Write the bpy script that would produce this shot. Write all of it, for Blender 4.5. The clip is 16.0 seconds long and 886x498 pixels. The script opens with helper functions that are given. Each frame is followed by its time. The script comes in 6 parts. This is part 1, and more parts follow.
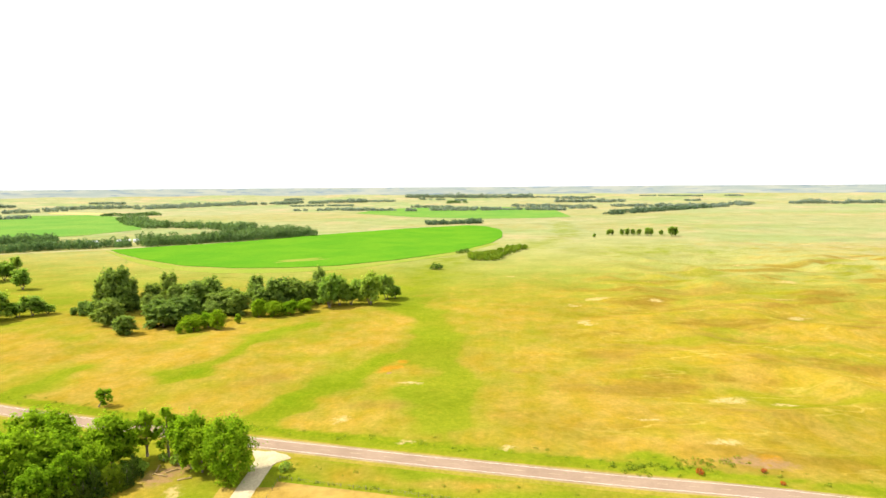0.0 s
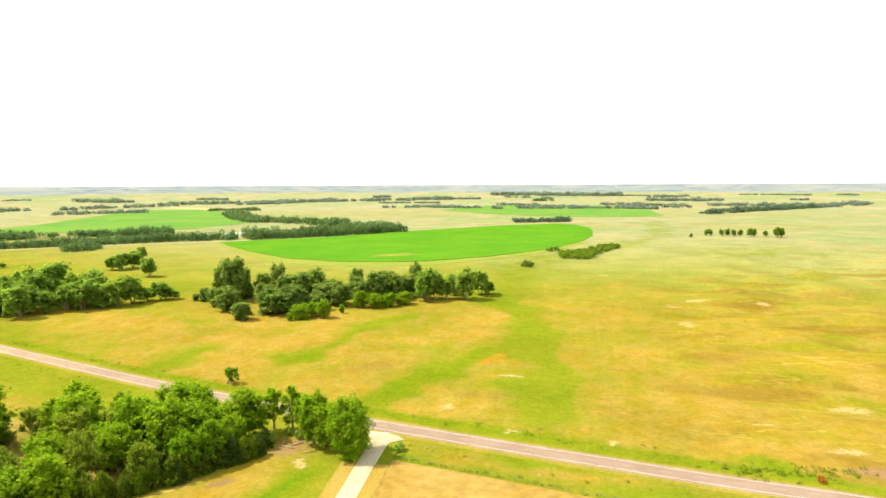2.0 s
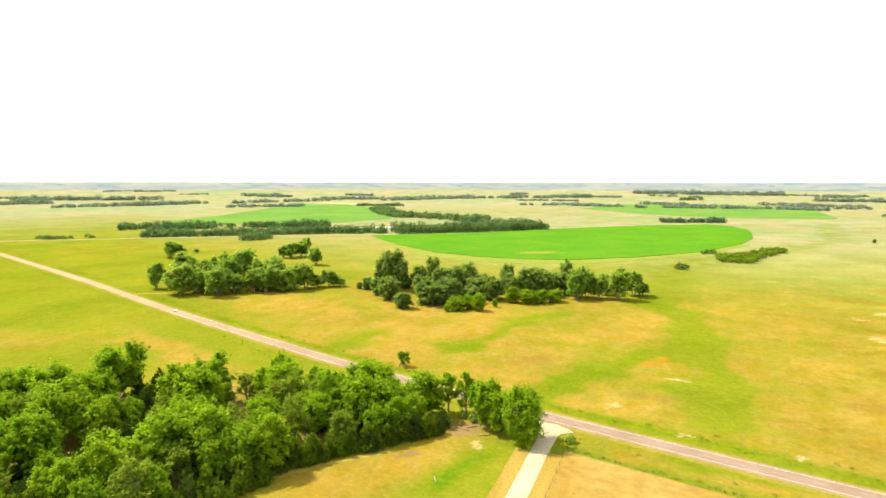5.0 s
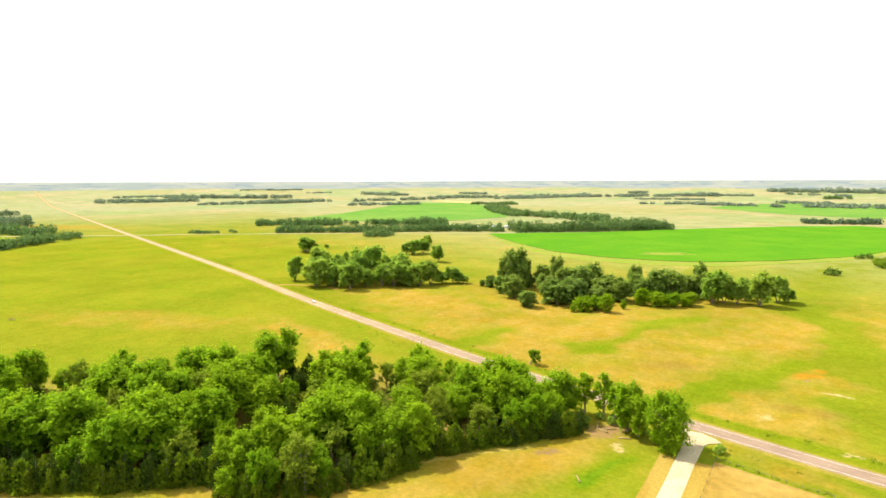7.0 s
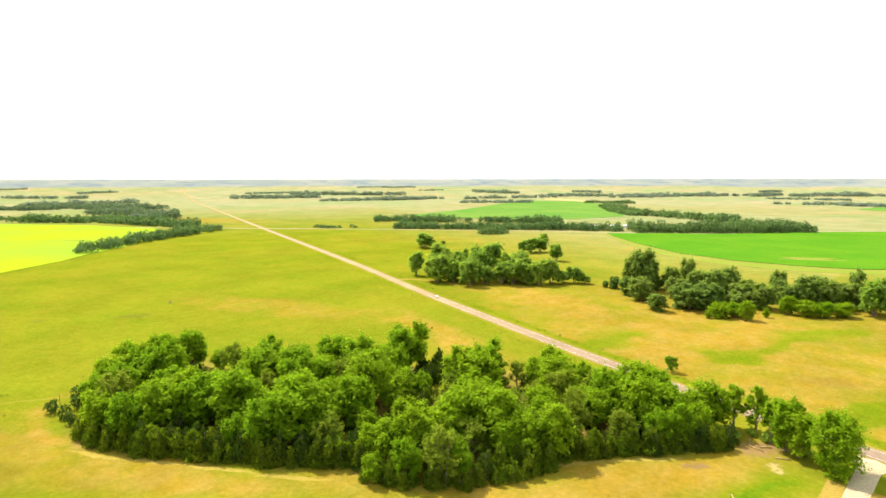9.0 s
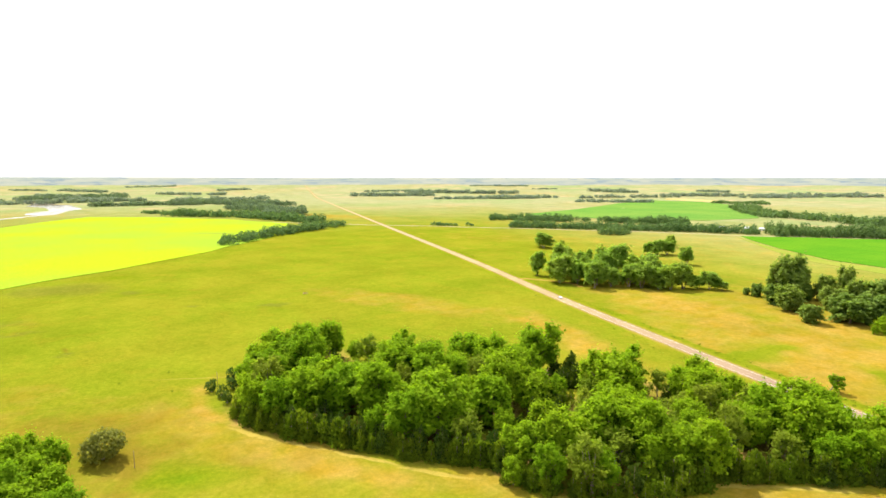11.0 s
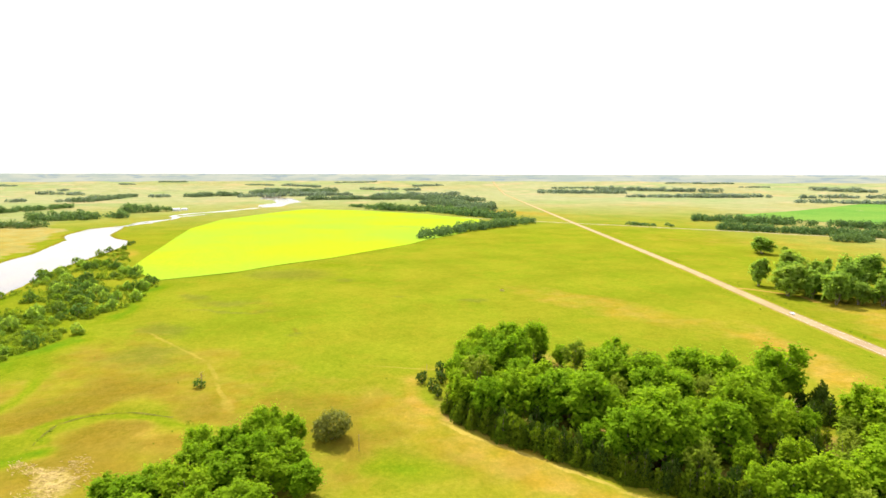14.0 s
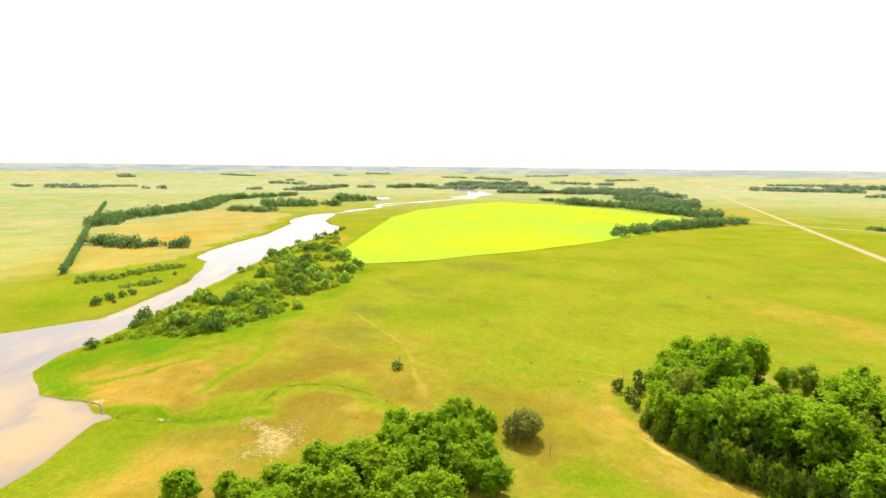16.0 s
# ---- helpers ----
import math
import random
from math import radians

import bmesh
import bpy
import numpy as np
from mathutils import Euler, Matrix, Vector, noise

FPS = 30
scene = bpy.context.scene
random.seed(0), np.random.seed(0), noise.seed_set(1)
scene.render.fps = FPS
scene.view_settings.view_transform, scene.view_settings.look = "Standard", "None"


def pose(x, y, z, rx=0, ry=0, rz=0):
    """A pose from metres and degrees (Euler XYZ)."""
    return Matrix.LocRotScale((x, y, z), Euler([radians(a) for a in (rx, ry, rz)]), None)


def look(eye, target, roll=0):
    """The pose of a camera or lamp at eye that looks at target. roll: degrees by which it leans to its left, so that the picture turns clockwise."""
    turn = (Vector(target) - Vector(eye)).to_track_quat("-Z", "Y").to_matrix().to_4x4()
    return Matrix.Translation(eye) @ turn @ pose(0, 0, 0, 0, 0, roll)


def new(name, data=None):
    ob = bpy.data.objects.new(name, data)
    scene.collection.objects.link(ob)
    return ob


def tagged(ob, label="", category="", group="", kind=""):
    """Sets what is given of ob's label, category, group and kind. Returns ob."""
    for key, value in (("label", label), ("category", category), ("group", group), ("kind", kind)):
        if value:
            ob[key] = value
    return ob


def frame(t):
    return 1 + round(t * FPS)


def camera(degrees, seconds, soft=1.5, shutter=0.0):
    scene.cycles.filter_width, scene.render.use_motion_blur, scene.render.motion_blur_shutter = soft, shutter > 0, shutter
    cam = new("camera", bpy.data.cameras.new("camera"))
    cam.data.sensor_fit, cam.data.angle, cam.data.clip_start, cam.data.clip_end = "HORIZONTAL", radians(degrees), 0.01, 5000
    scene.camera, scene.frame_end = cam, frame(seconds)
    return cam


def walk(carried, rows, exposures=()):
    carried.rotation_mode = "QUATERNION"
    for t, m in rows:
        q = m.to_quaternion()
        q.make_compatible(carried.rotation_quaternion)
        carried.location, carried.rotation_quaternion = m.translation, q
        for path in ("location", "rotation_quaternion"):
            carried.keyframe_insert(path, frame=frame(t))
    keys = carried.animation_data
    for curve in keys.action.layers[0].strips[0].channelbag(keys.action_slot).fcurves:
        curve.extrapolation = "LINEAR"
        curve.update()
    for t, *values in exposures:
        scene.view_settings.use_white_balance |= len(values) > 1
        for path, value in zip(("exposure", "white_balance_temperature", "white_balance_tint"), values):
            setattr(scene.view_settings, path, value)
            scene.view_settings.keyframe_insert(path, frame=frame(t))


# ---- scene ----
# seconds, x, y, z, yaw, pitch, roll
PATH = [
    (0.0, 0.00, 0.00, 100.00, -0.000, -5.986, -0.411),
    (0.5, -2.48, -2.17, 99.86, 2.141, -6.051, -0.364),
    (1.0, -4.98, -4.29, 99.77, 4.091, -6.073, -0.340),
    (1.5, -7.53, -6.32, 99.74, 6.187, -6.116, -0.314),
    (2.0, -10.02, -8.33, 99.73, 8.121, -6.171, -0.244),
    (2.5, -12.48, -10.42, 99.74, 10.243, -6.228, -0.212),
    (3.0, -14.89, -12.56, 99.83, 12.187, -6.278, -0.155),
    (3.5, -17.35, -14.77, 99.98, 14.263, -6.332, -0.164),
    (4.0, -19.80, -17.00, 100.12, 16.231, -6.362, -0.105),
    (6.5, -31.72, -28.29, 100.53, 29.322, -6.546, -0.006),
    (7.0, -34.04, -30.20, 100.50, 31.904, -6.567, -0.161),
    (7.5, -36.54, -31.81, 100.47, 34.643, -6.626, -0.126),
    (8.0, -39.29, -33.30, 100.39, 37.198, -6.663, -0.059),
    (8.5, -42.07, -34.85, 100.27, 39.929, -6.707, -0.061),
    (9.0, -44.81, -36.49, 100.14, 42.444, -6.763, -0.043),
    (11.5, -58.60, -44.59, 99.63, 55.764, -6.941, 0.066),
    (12.0, -61.39, -45.95, 99.60, 58.312, -6.986, 0.097),
    (12.5, -64.20, -47.13, 99.63, 61.116, -7.010, 0.151),
    (13.0, -66.97, -48.19, 99.70, 64.013, -7.130, 0.045),
    (13.5, -69.72, -49.28, 99.83, 67.521, -7.158, 0.083),
    (14.0, -72.35, -50.42, 99.93, 70.955, -7.245, 0.134),
    (14.5, -74.82, -51.56, 99.90, 75.195, -7.404, 0.207),
    (15.0, -77.11, -52.52, 99.75, 79.467, -7.590, 0.275),
    (15.5, -79.22, -53.34, 99.57, 84.507, -7.788, 0.423),
    (16.0, -81.25, -54.05, 99.39, 89.148, -7.953, 0.584),
]
cam = camera(74.10, 16.0, soft=1.6)
walk(cam, [(t, pose(x, y, z, 90 + pitch, 0, yaw) @ pose(0, 0, 0, 0, 0, roll)) for t, x, y, z, yaw, pitch, roll in PATH],
     exposures=[(0.0, 0.90), (16.0, 0.90)])
from mathutils import geometry

# ---------------------------------------------------------------- light
SUN_AZ, SUN_EL = 177.0, 54.0        # degrees from +x, and above the ground
sun_dir = Vector((math.cos(radians(SUN_AZ)) * math.cos(radians(SUN_EL)), math.sin(radians(SUN_AZ)) * math.cos(radians(SUN_EL)), math.sin(radians(SUN_EL))))
sun = new("sun", bpy.data.lights.new("sun", "SUN"))
sun.data.energy, sun.data.angle, sun.data.color = 4.05, radians(0.55), (1.0, 0.95, 0.86)
sun.matrix_world = look((0, 0, 400), Vector((0, 0, 400)) - sun_dir)

world = bpy.data.worlds.new("sky")
scene.world = world
world.use_nodes = True
wn, wl = world.node_tree.nodes, world.node_tree.links
sky = wn.new("ShaderNodeTexSky")
sky.sky_type, sky.sun_disc = "NISHITA", False
sky.sun_elevation, sky.sun_rotation = radians(SUN_EL), radians(90 - SUN_AZ)
sky.air_density, sky.dust_density, sky.altitude = 1.0, 3.0, 600
haze = wn.new("ShaderNodeMix")
haze.data_type, haze.blend_type = "RGBA", "MIX"
haze.inputs[0].default_value = 0.7
haze.inputs[7].default_value = (5.6, 5.7, 5.9, 1)      # thin bright summer overcast
wl.new(sky.outputs[0], haze.inputs[6])
wl.new(haze.outputs[2], wn["Background"].inputs[0])
wn["Background"].inputs[1].default_value = 0.15


# ---------------------------------------------------------------- materials
def material(name):
    m = bpy.data.materials.new(name)
    m.use_nodes = True
    return m, m.node_tree.nodes, m.node_tree.links, m.node_tree.nodes["Principled BSDF"]


def noise_node(n, l, scale, detail=4.0, rough=0.55, where=None, stretch=None):
    t = n.new("ShaderNodeTexNoise")
    t.inputs["Scale"].default_value, t.inputs["Detail"].default_value, t.inputs["Roughness"].default_value = scale, detail, rough
    src = where
    if src is None:
        g = n.new("ShaderNodeNewGeometry")
        src = g.outputs["Position"]
    if stretch is not None:
        mp = n.new("ShaderNodeMapping")
        mp.inputs["Rotation"].default_value[2] = radians(stretch[2])
        mp.inputs["Scale"].default_value = (stretch[0], stretch[1], 1)
        l.new(src, mp.inputs[0])
        src = mp.outputs[0]
    l.new(src, t.inputs["Vector"])
    return t.outputs["Fac"]


def ramp(n, l, fac, lo, hi):
    r = n.new("ShaderNodeMapRange")
    r.inputs[1].default_value, r.inputs[2].default_value = lo, hi
    r.interpolation_type = "SMOOTHSTEP"
    l.new(fac, r.inputs[0])
    return r.outputs[0]


def mix(n, l, fac, a, b, mode="MIX"):
    m = n.new("ShaderNodeMix")
    m.data_type, m.blend_type = "RGBA", mode
    for sock, v in ((m.inputs[0], fac), (m.inputs[6], a), (m.inputs[7], b)):
        if isinstance(v, (int, float)):
            sock.default_value = v
        elif isinstance(v, tuple):
            sock.default_value = (*v, 1)
        else:
            l.new(v, sock)
    return m.outputs[2]


def maths(n, l, op, a, b):
    m = n.new("ShaderNodeMath")
    m.operation = op
    for sock, v in ((m.inputs[0], a), (m.inputs[1], b)):
        if isinstance(v, (int, float)):
            sock.default_value = v
        else:
            l.new(v, sock)
    return m.outputs[0]


def bumped(n, l, b, height, strength, dist):
    k = n.new("ShaderNodeBump")
    k.inputs["Strength"].default_value, k.inputs["Distance"].default_value = strength, dist
    l.new(height, k.inputs["Height"])
    l.new(k.outputs[0], b.inputs["Normal"])


def rough_mat(name, base, second, scale, rough=0.85, fine=None, bump=0.3, dist=0.1, stretch=None):
    """A dull surface whose colour wanders between two tones at two scales."""
    m, n, l, b = material(name)
    big = ramp(n, l, noise_node(n, l, scale, 5, 0.6, stretch=stretch), 0.35, 0.65)
    small = noise_node(n, l, fine or scale * 12, 4, 0.65)
    c = mix(n, l, big, base, second)
    c = mix(n, l, ramp(n, l, small, 0.3, 0.7), mix(n, l, 1.0, c, (0.84, 0.84, 0.84), "MULTIPLY"), mix(n, l, 1.0, c, (1.12, 1.12, 1.12), "MULTIPLY"))
    l.new(c, b.inputs["Base Color"])
    b.inputs["Roughness"].default_value = rough
    b.inputs["Specular IOR Level"].default_value = 0.5 if rough < 0.7 else 0.0
    bumped(n, l, b, small, bump, dist)
    return m


def leaf_mat(name, base, second, translucent=0.3):
    """Foliage: two tones by tree and by tuft, part of the light shining through."""
    m, n, l, b = material(name)
    info, geo = n.new("ShaderNodeObjectInfo"), n.new("ShaderNodeNewGeometry")
    c = mix(n, l, info.outputs["Random"], base, second)
    f = ramp(n, l, geo.outputs["Random Per Island"], 0.0, 1.0)
    c = mix(n, l, f, mix(n, l, 1.0, c, (0.78, 0.8, 0.82), "MULTIPLY"), mix(n, l, 1.0, c, (1.18, 1.15, 1.1), "MULTIPLY"))
    l.new(c, b.inputs["Base Color"])
    b.inputs["Roughness"].default_value, b.inputs["Specular IOR Level"].default_value = 0.85, 0.06
    tr = n.new("ShaderNodeBsdfTranslucent")
    l.new(mix(n, l, 1.0, c, (1.25, 1.3, 0.7), "MULTIPLY"), tr.inputs[0])
    ms = n.new("ShaderNodeMixShader")
    ms.inputs[0].default_value = translucent
    l.new(b.outputs[0], ms.inputs[1])
    l.new(tr.outputs[0], ms.inputs[2])
    l.new(ms.outputs[0], n["Material Output"].inputs[0])
    return m


def spots_mask(n, l, where, spots, lo=0.5, hi=1.2):
    """One where any of the ragged ellipses (x, y, half length, half width, turn) covers the ground."""
    total = None
    for x, y, rx, ry, turn in spots:
        mp = n.new("ShaderNodeMapping")
        mp.vector_type = "TEXTURE"
        mp.inputs["Location"].default_value = (x, y, 0)
        mp.inputs["Rotation"].default_value = (0, 0, radians(turn))
        mp.inputs["Scale"].default_value = (rx, ry, 1e6)
        l.new(where, mp.inputs[0])
        v = n.new("ShaderNodeVectorMath")
        v.operation = "LENGTH"
        l.new(mp.outputs[0], v.inputs[0])
        total = v.outputs["Value"] if total is None else maths(n, l, "MINIMUM", total, v.outputs["Value"])
    return maths(n, l, "SUBTRACT", 1.0, ramp(n, l, total, lo, hi))


def warped(n, l, amounts):
    """The place, pushed about by noise: rows of scale and metres."""
    g = n.new("ShaderNodeNewGeometry")
    out = g.outputs["Position"]
    for scale, metres in amounts:
        t = n.new("ShaderNodeTexNoise")
        t.inputs["Scale"].default_value, t.inputs["Detail"].default_value = scale, 3
        l.new(g.outputs["Position"], t.inputs["Vector"])
        k = n.new("ShaderNodeVectorMath")
        k.operation = "MULTIPLY_ADD"
        l.new(t.outputs["Color"], k.inputs[0])
        k.inputs[1].default_value = (2 * metres, 2 * metres, 0)
        l.new(out, k.inputs[2])
        m = n.new("ShaderNodeVectorMath")
        m.operation = "SUBTRACT"
        l.new(k.outputs[0], m.inputs[0])
        m.inputs[1].default_value = (metres, metres, 0)
        out = m.outputs[0]
    return out


def tint(n, l, fac, c, lo, hi):
    """Darkens and lightens a colour between two factors."""
    return mix(n, l, fac, mix(n, l, 1.0, c, lo, "MULTIPLY"), mix(n, l, 1.0, c, hi, "MULTIPLY"))


SAND_NEAR = [(-14, 222, 4.5, 2.2, 10), (24, 216, 5.5, 2.2, 0), (-45, 243, 4, 4, 40), (108, 217, 9, 3, 0), (88, 242, 8.5, 1.2, -8), (136, 270, 12, 6, 10), (160, 264, 9, 1.6, -5), (-303, -160, 4, 1.3, 100), (-318, -196, 4.5, 2.2, 50), (-90, 186, 3.5, 4.5, 0), (-18, 293, 7, 3, 0), (-284, -112, 13, 7, 25), (-292, -116, 9, 3, 60)]
SAND_FAR = [(104, 421, 5, 11, 25), (137, 518, 13, 6, 20), (108, 490, 11, 4, 35), (363, 610, 16, 12, 0), (272, 447, 12, 8, -20), (188, 505, 8, 4, 10), (77, 651, 7, 5, 0), (562, 803, 24, 7, 0), (627, 1004, 24, 10, 0), (381, 747, 22, 7, 10), (205, 470, 16, 2.0, 8), (300, 520, 20, 2.5, 5)]
EARTH = [(-98, 198, 11, 6, 60), (-112, 168, 5, 2.5, 55), (-30, 310, 3, 1.2, 40), (112, 200, 14, 6, -10)]
RUST = [(-30, 318, 9, 5, 50), (-24, 330, 4, 5, 20), (117, 203, 5, 5, 0)]
WEEDY = [(-33, 261, 19, 10, 10), (78, 281, 14, 5, -8), (40, 314, 9, 5, 0), (139, 246, 22, 6, -6), (240, 474, 55, 9, 0), (255, 560, 60, 20, 5), (103, 199, 13, 5, -14), (180, 380, 30, 7, 0), (310, 400, 36, 8, 0), (-92, 302, 14, 8, 30)]
SCUFFED = [(-547, -58, 15, 28, -20), (-581, -87, 20, 14, 30), (-480, -98, 24, 15, 30), (-539, 71, 6, 7, 0), (-438, -18, 5, 6, 0), (-674, -10, 34, 52, -30), (-424, -104, 28, 18, 20), (-520, -62, 5, 40, -25), (-620, 40, 8, 12, 20), (-500, 120, 6, 14, 0), (-250, 660, 14, 5, 20), (-215, 640, 12, 4, 10)]
TRAILS = [(-455, -98, 27, 1.2, 27), (-418, -79, 20, 1.2, 26), (-384, -67, 17, 1.4, 12), (-350, -62, 16, 1.3, 10), (-334, -59, 10, 2.8, 12), (-350, 40, 40, 1.0, 62), (-640, -387, 46, 2.5, 3), (-715, -370, 34, 3, 150), (-742, -338, 4, 18, 0), (-575, -397, 24, 2.0, 157)]
PATHS = [(-276, 29, 14, 1.4, 26), (-256, 41, 14, 1.4, 33), (-233, 54, 16, 1.4, 30), (-209, 68, 15, 1.4, 35), (-144, 141, 13, 1.5, 52), (-127, 160, 16, 1.5, 46)]


def ground_mat():
    """Prairie: yellow-green sward, tan dry grass, lush swales and dark rough grass, by the cover of the land."""
    m, n, l, b = material("prairie")
    at, at2 = n.new("ShaderNodeAttribute"), n.new("ShaderNodeAttribute")
    at.attribute_name, at2.attribute_name = "cover", "habit"
    sep, hab = n.new("ShaderNodeSeparateColor"), n.new("ShaderNodeSeparateColor")
    l.new(at.outputs["Color"], sep.inputs[0])
    l.new(at2.outputs["Color"], hab.inputs[0])
    dune, litter, far = hab.outputs[0], hab.outputs[1], hab.outputs[2]
    big = noise_node(n, l, 0.011, 6, 0.62)
    mid = noise_node(n, l, 0.042, 5, 0.58)
    fine = noise_node(n, l, 0.5, 5, 0.7)
    tuft = noise_node(n, l, 2.2, 3, 0.7)
    wander = maths(n, l, "MULTIPLY", maths(n, l, "SUBTRACT", maths(n, l, "ADD", mid, maths(n, l, "MULTIPLY", fine, 0.3)), 0.65), 1.15)
    lush = ramp(n, l, maths(n, l, "ADD", sep.outputs[0], wander), 0.12, 0.85)
    dry = ramp(n, l, maths(n, l, "ADD", sep.outputs[1], wander), 0.0, 1.0)
    dark = ramp(n, l, maths(n, l, "ADD", sep.outputs[2], maths(n, l, "MULTIPLY", wander, 0.8)), 0.25, 0.8)
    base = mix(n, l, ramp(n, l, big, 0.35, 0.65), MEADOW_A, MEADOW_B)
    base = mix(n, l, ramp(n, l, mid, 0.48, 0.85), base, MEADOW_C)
    # pale grass of the farther land, its tone lifted to carry distance haze
    past = mix(n, l, ramp(n, l, mid, 0.35, 0.65), HAZY_PASTURE_A, HAZY_PASTURE_B)
    # far plain greyed with distance, haze put into its colour; then its broad bands
    past = mix(n, l, maths(n, l, "MULTIPLY", far, 0.95), past, PLAIN_HAZE)
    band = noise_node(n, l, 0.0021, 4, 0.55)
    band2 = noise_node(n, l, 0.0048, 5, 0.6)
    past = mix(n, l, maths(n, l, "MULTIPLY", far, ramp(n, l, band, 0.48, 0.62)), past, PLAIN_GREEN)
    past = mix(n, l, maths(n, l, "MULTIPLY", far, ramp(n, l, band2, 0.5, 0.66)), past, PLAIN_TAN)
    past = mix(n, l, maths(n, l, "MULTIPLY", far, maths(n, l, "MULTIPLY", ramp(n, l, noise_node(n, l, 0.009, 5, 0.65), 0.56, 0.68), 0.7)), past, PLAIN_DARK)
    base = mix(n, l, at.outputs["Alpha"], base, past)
    streak = noise_node(n, l, 0.07, 5, 0.6, stretch=(1.2, 0.75, 8))
    c = mix(n, l, dry, base, mix(n, l, ramp(n, l, streak, 0.35, 0.65), TAN_A, TAN_B))
    # sand hills: brown cover darkened to paint slope shade, pale crests, green flats
    d1 = noise_node(n, l, 0.021, 4, 0.55, stretch=(0.55, 1.3, 6))
    d2 = noise_node(n, l, 0.027, 4, 0.55, stretch=(0.5, 1.4, -4))
    d3 = noise_node(n, l, 0.017, 4, 0.55, stretch=(0.6, 1.2, 10))
    d4 = noise_node(n, l, 0.020, 4, 0.6, stretch=(0.5, 1.9, 3))
    c = mix(n, l, maths(n, l, "MULTIPLY", dune, maths(n, l, "MULTIPLY", ramp(n, l, d2, 0.44, 0.7), 0.55)), c, DUNE_YELLOW)
    c = mix(n, l, maths(n, l, "MULTIPLY", dune, maths(n, l, "MULTIPLY", ramp(n, l, d1, 0.5, 0.64), 0.85)), c, DUNE_BROWN_SHADE)
    c = mix(n, l, maths(n, l, "MULTIPLY", dune, maths(n, l, "MULTIPLY", ramp(n, l, d3, 0.53, 0.66), 0.8)), c, DUNE_GREEN)
    crest = maths(n, l, "SUBTRACT", 1.0, ramp(n, l, maths(n, l, "ABSOLUTE", maths(n, l, "SUBTRACT", d4, 0.5), 0.0), 0.0, 0.016))
    crest = maths(n, l, "MULTIPLY", crest, ramp(n, l, d2, 0.42, 0.6))
    c = mix(n, l, maths(n, l, "MULTIPLY", dune, maths(n, l, "MULTIPLY", crest, 0.65)), c, STRAW_PALE)
    green = mix(n, l, ramp(n, l, fine, 0.3, 0.7), LUSH_A, LUSH_B)
    green = mix(n, l, maths(n, l, "MULTIPLY", ramp(n, l, sep.outputs[0], 0.6, 1.0), ramp(n, l, mid, 0.3, 0.6)), green, LUSH_DEEP)
    c = mix(n, l, lush, c, green)
    c = mix(n, l, maths(n, l, "MULTIPLY", dark, 0.7), c, ROUGH_GRASS)
    c = mix(n, l, maths(n, l, "MULTIPLY", litter, ramp(n, l, mid, 0.3, 0.6)), c, LITTER)
    near, wide = warped(n, l, ((0.12, 5.0), (0.45, 2.6))), warped(n, l, ((0.04, 18.0), (0.15, 8.0)))
    speckle = ramp(n, l, fine, 0.3, 0.55)
    c = mix(n, l, maths(n, l, "MULTIPLY", spots_mask(n, l, wide, WEEDY, 0.2, 1.3), 0.55), c, WEED_BROWN)
    c = mix(n, l, maths(n, l, "MULTIPLY", spots_mask(n, l, wide, SCUFFED, 0.2, 1.3), 0.62), c, SCUFF)
    c = mix(n, l, maths(n, l, "MULTIPLY", spots_mask(n, l, near, RUST), 0.8), c, RUST_WEED)
    c = mix(n, l, maths(n, l, "MULTIPLY", spots_mask(n, l, near, EARTH), speckle), c, BARE_EARTH)
    line = warped(n, l, ((0.09, 1.6), (0.4, 0.6)))
    c = mix(n, l, maths(n, l, "MULTIPLY", spots_mask(n, l, line, TRAILS), 0.5), c, WORN)
    c = mix(n, l, maths(n, l, "MULTIPLY", spots_mask(n, l, line, PATHS), 0.75), c, STRAW_PALE)
    c = mix(n, l, maths(n, l, "MULTIPLY", spots_mask(n, l, near, SAND_NEAR, 0.3, 1.1), speckle), c, BARE_SAND)
    c = mix(n, l, maths(n, l, "MULTIPLY", spots_mask(n, l, wide, SAND_FAR, 0.2, 1.0), speckle), c, BARE_SAND)
    c = tint(n, l, ramp(n, l, fine, 0.3, 0.75), c, (0.87, 0.89, 0.84), (1.12, 1.1, 1.12))
    c = tint(n, l, ramp(n, l, tuft, 0.3, 0.7), c, (0.9, 0.91, 0.89), (1.07, 1.06, 1.05))
    blotch = noise_node(n, l, 0.16, 4, 0.65)
    c = tint(n, l, ramp(n, l, blotch, 0.34, 0.66), c, (0.92, 0.94, 0.88), (1.07, 1.05, 1.08))
    drift = noise_node(n, l, 0.016, 5, 0.6)
    c = tint(n, l, ramp(n, l, drift, 0.32, 0.68), c, (0.86, 0.89, 0.80), (1.07, 1.05, 1.06))
    fleck = maths(n, l, "MULTIPLY", ramp(n, l, noise_node(n, l, 0.28, 6, 0.75), 0.57, 0.66), ramp(n, l, noise_node(n, l, 0.025, 3, 0.5), 0.42, 0.6))
    c = mix(n, l, maths(n, l, "MULTIPLY", fleck, 0.5), c, mix(n, l, 1.0, c, (1.4, 1.38, 1.6), "MULTIPLY"))
    clod = maths(n, l, "MULTIPLY", ramp(n, l, noise_node(n, l, 0.21, 6, 0.75), 0.6, 0.7), ramp(n, l, noise_node(n, l, 0.031, 3, 0.5), 0.45, 0.62))
    c = mix(n, l, maths(n, l, "MULTIPLY", clod, 0.5), c, mix(n, l, 1.0, c, (0.6, 0.68, 0.6), "MULTIPLY"))
    l.new(c, b.inputs["Base Color"])
    b.inputs["Roughness"].default_value, b.inputs["Specular IOR Level"].default_value = 0.95, 0.0
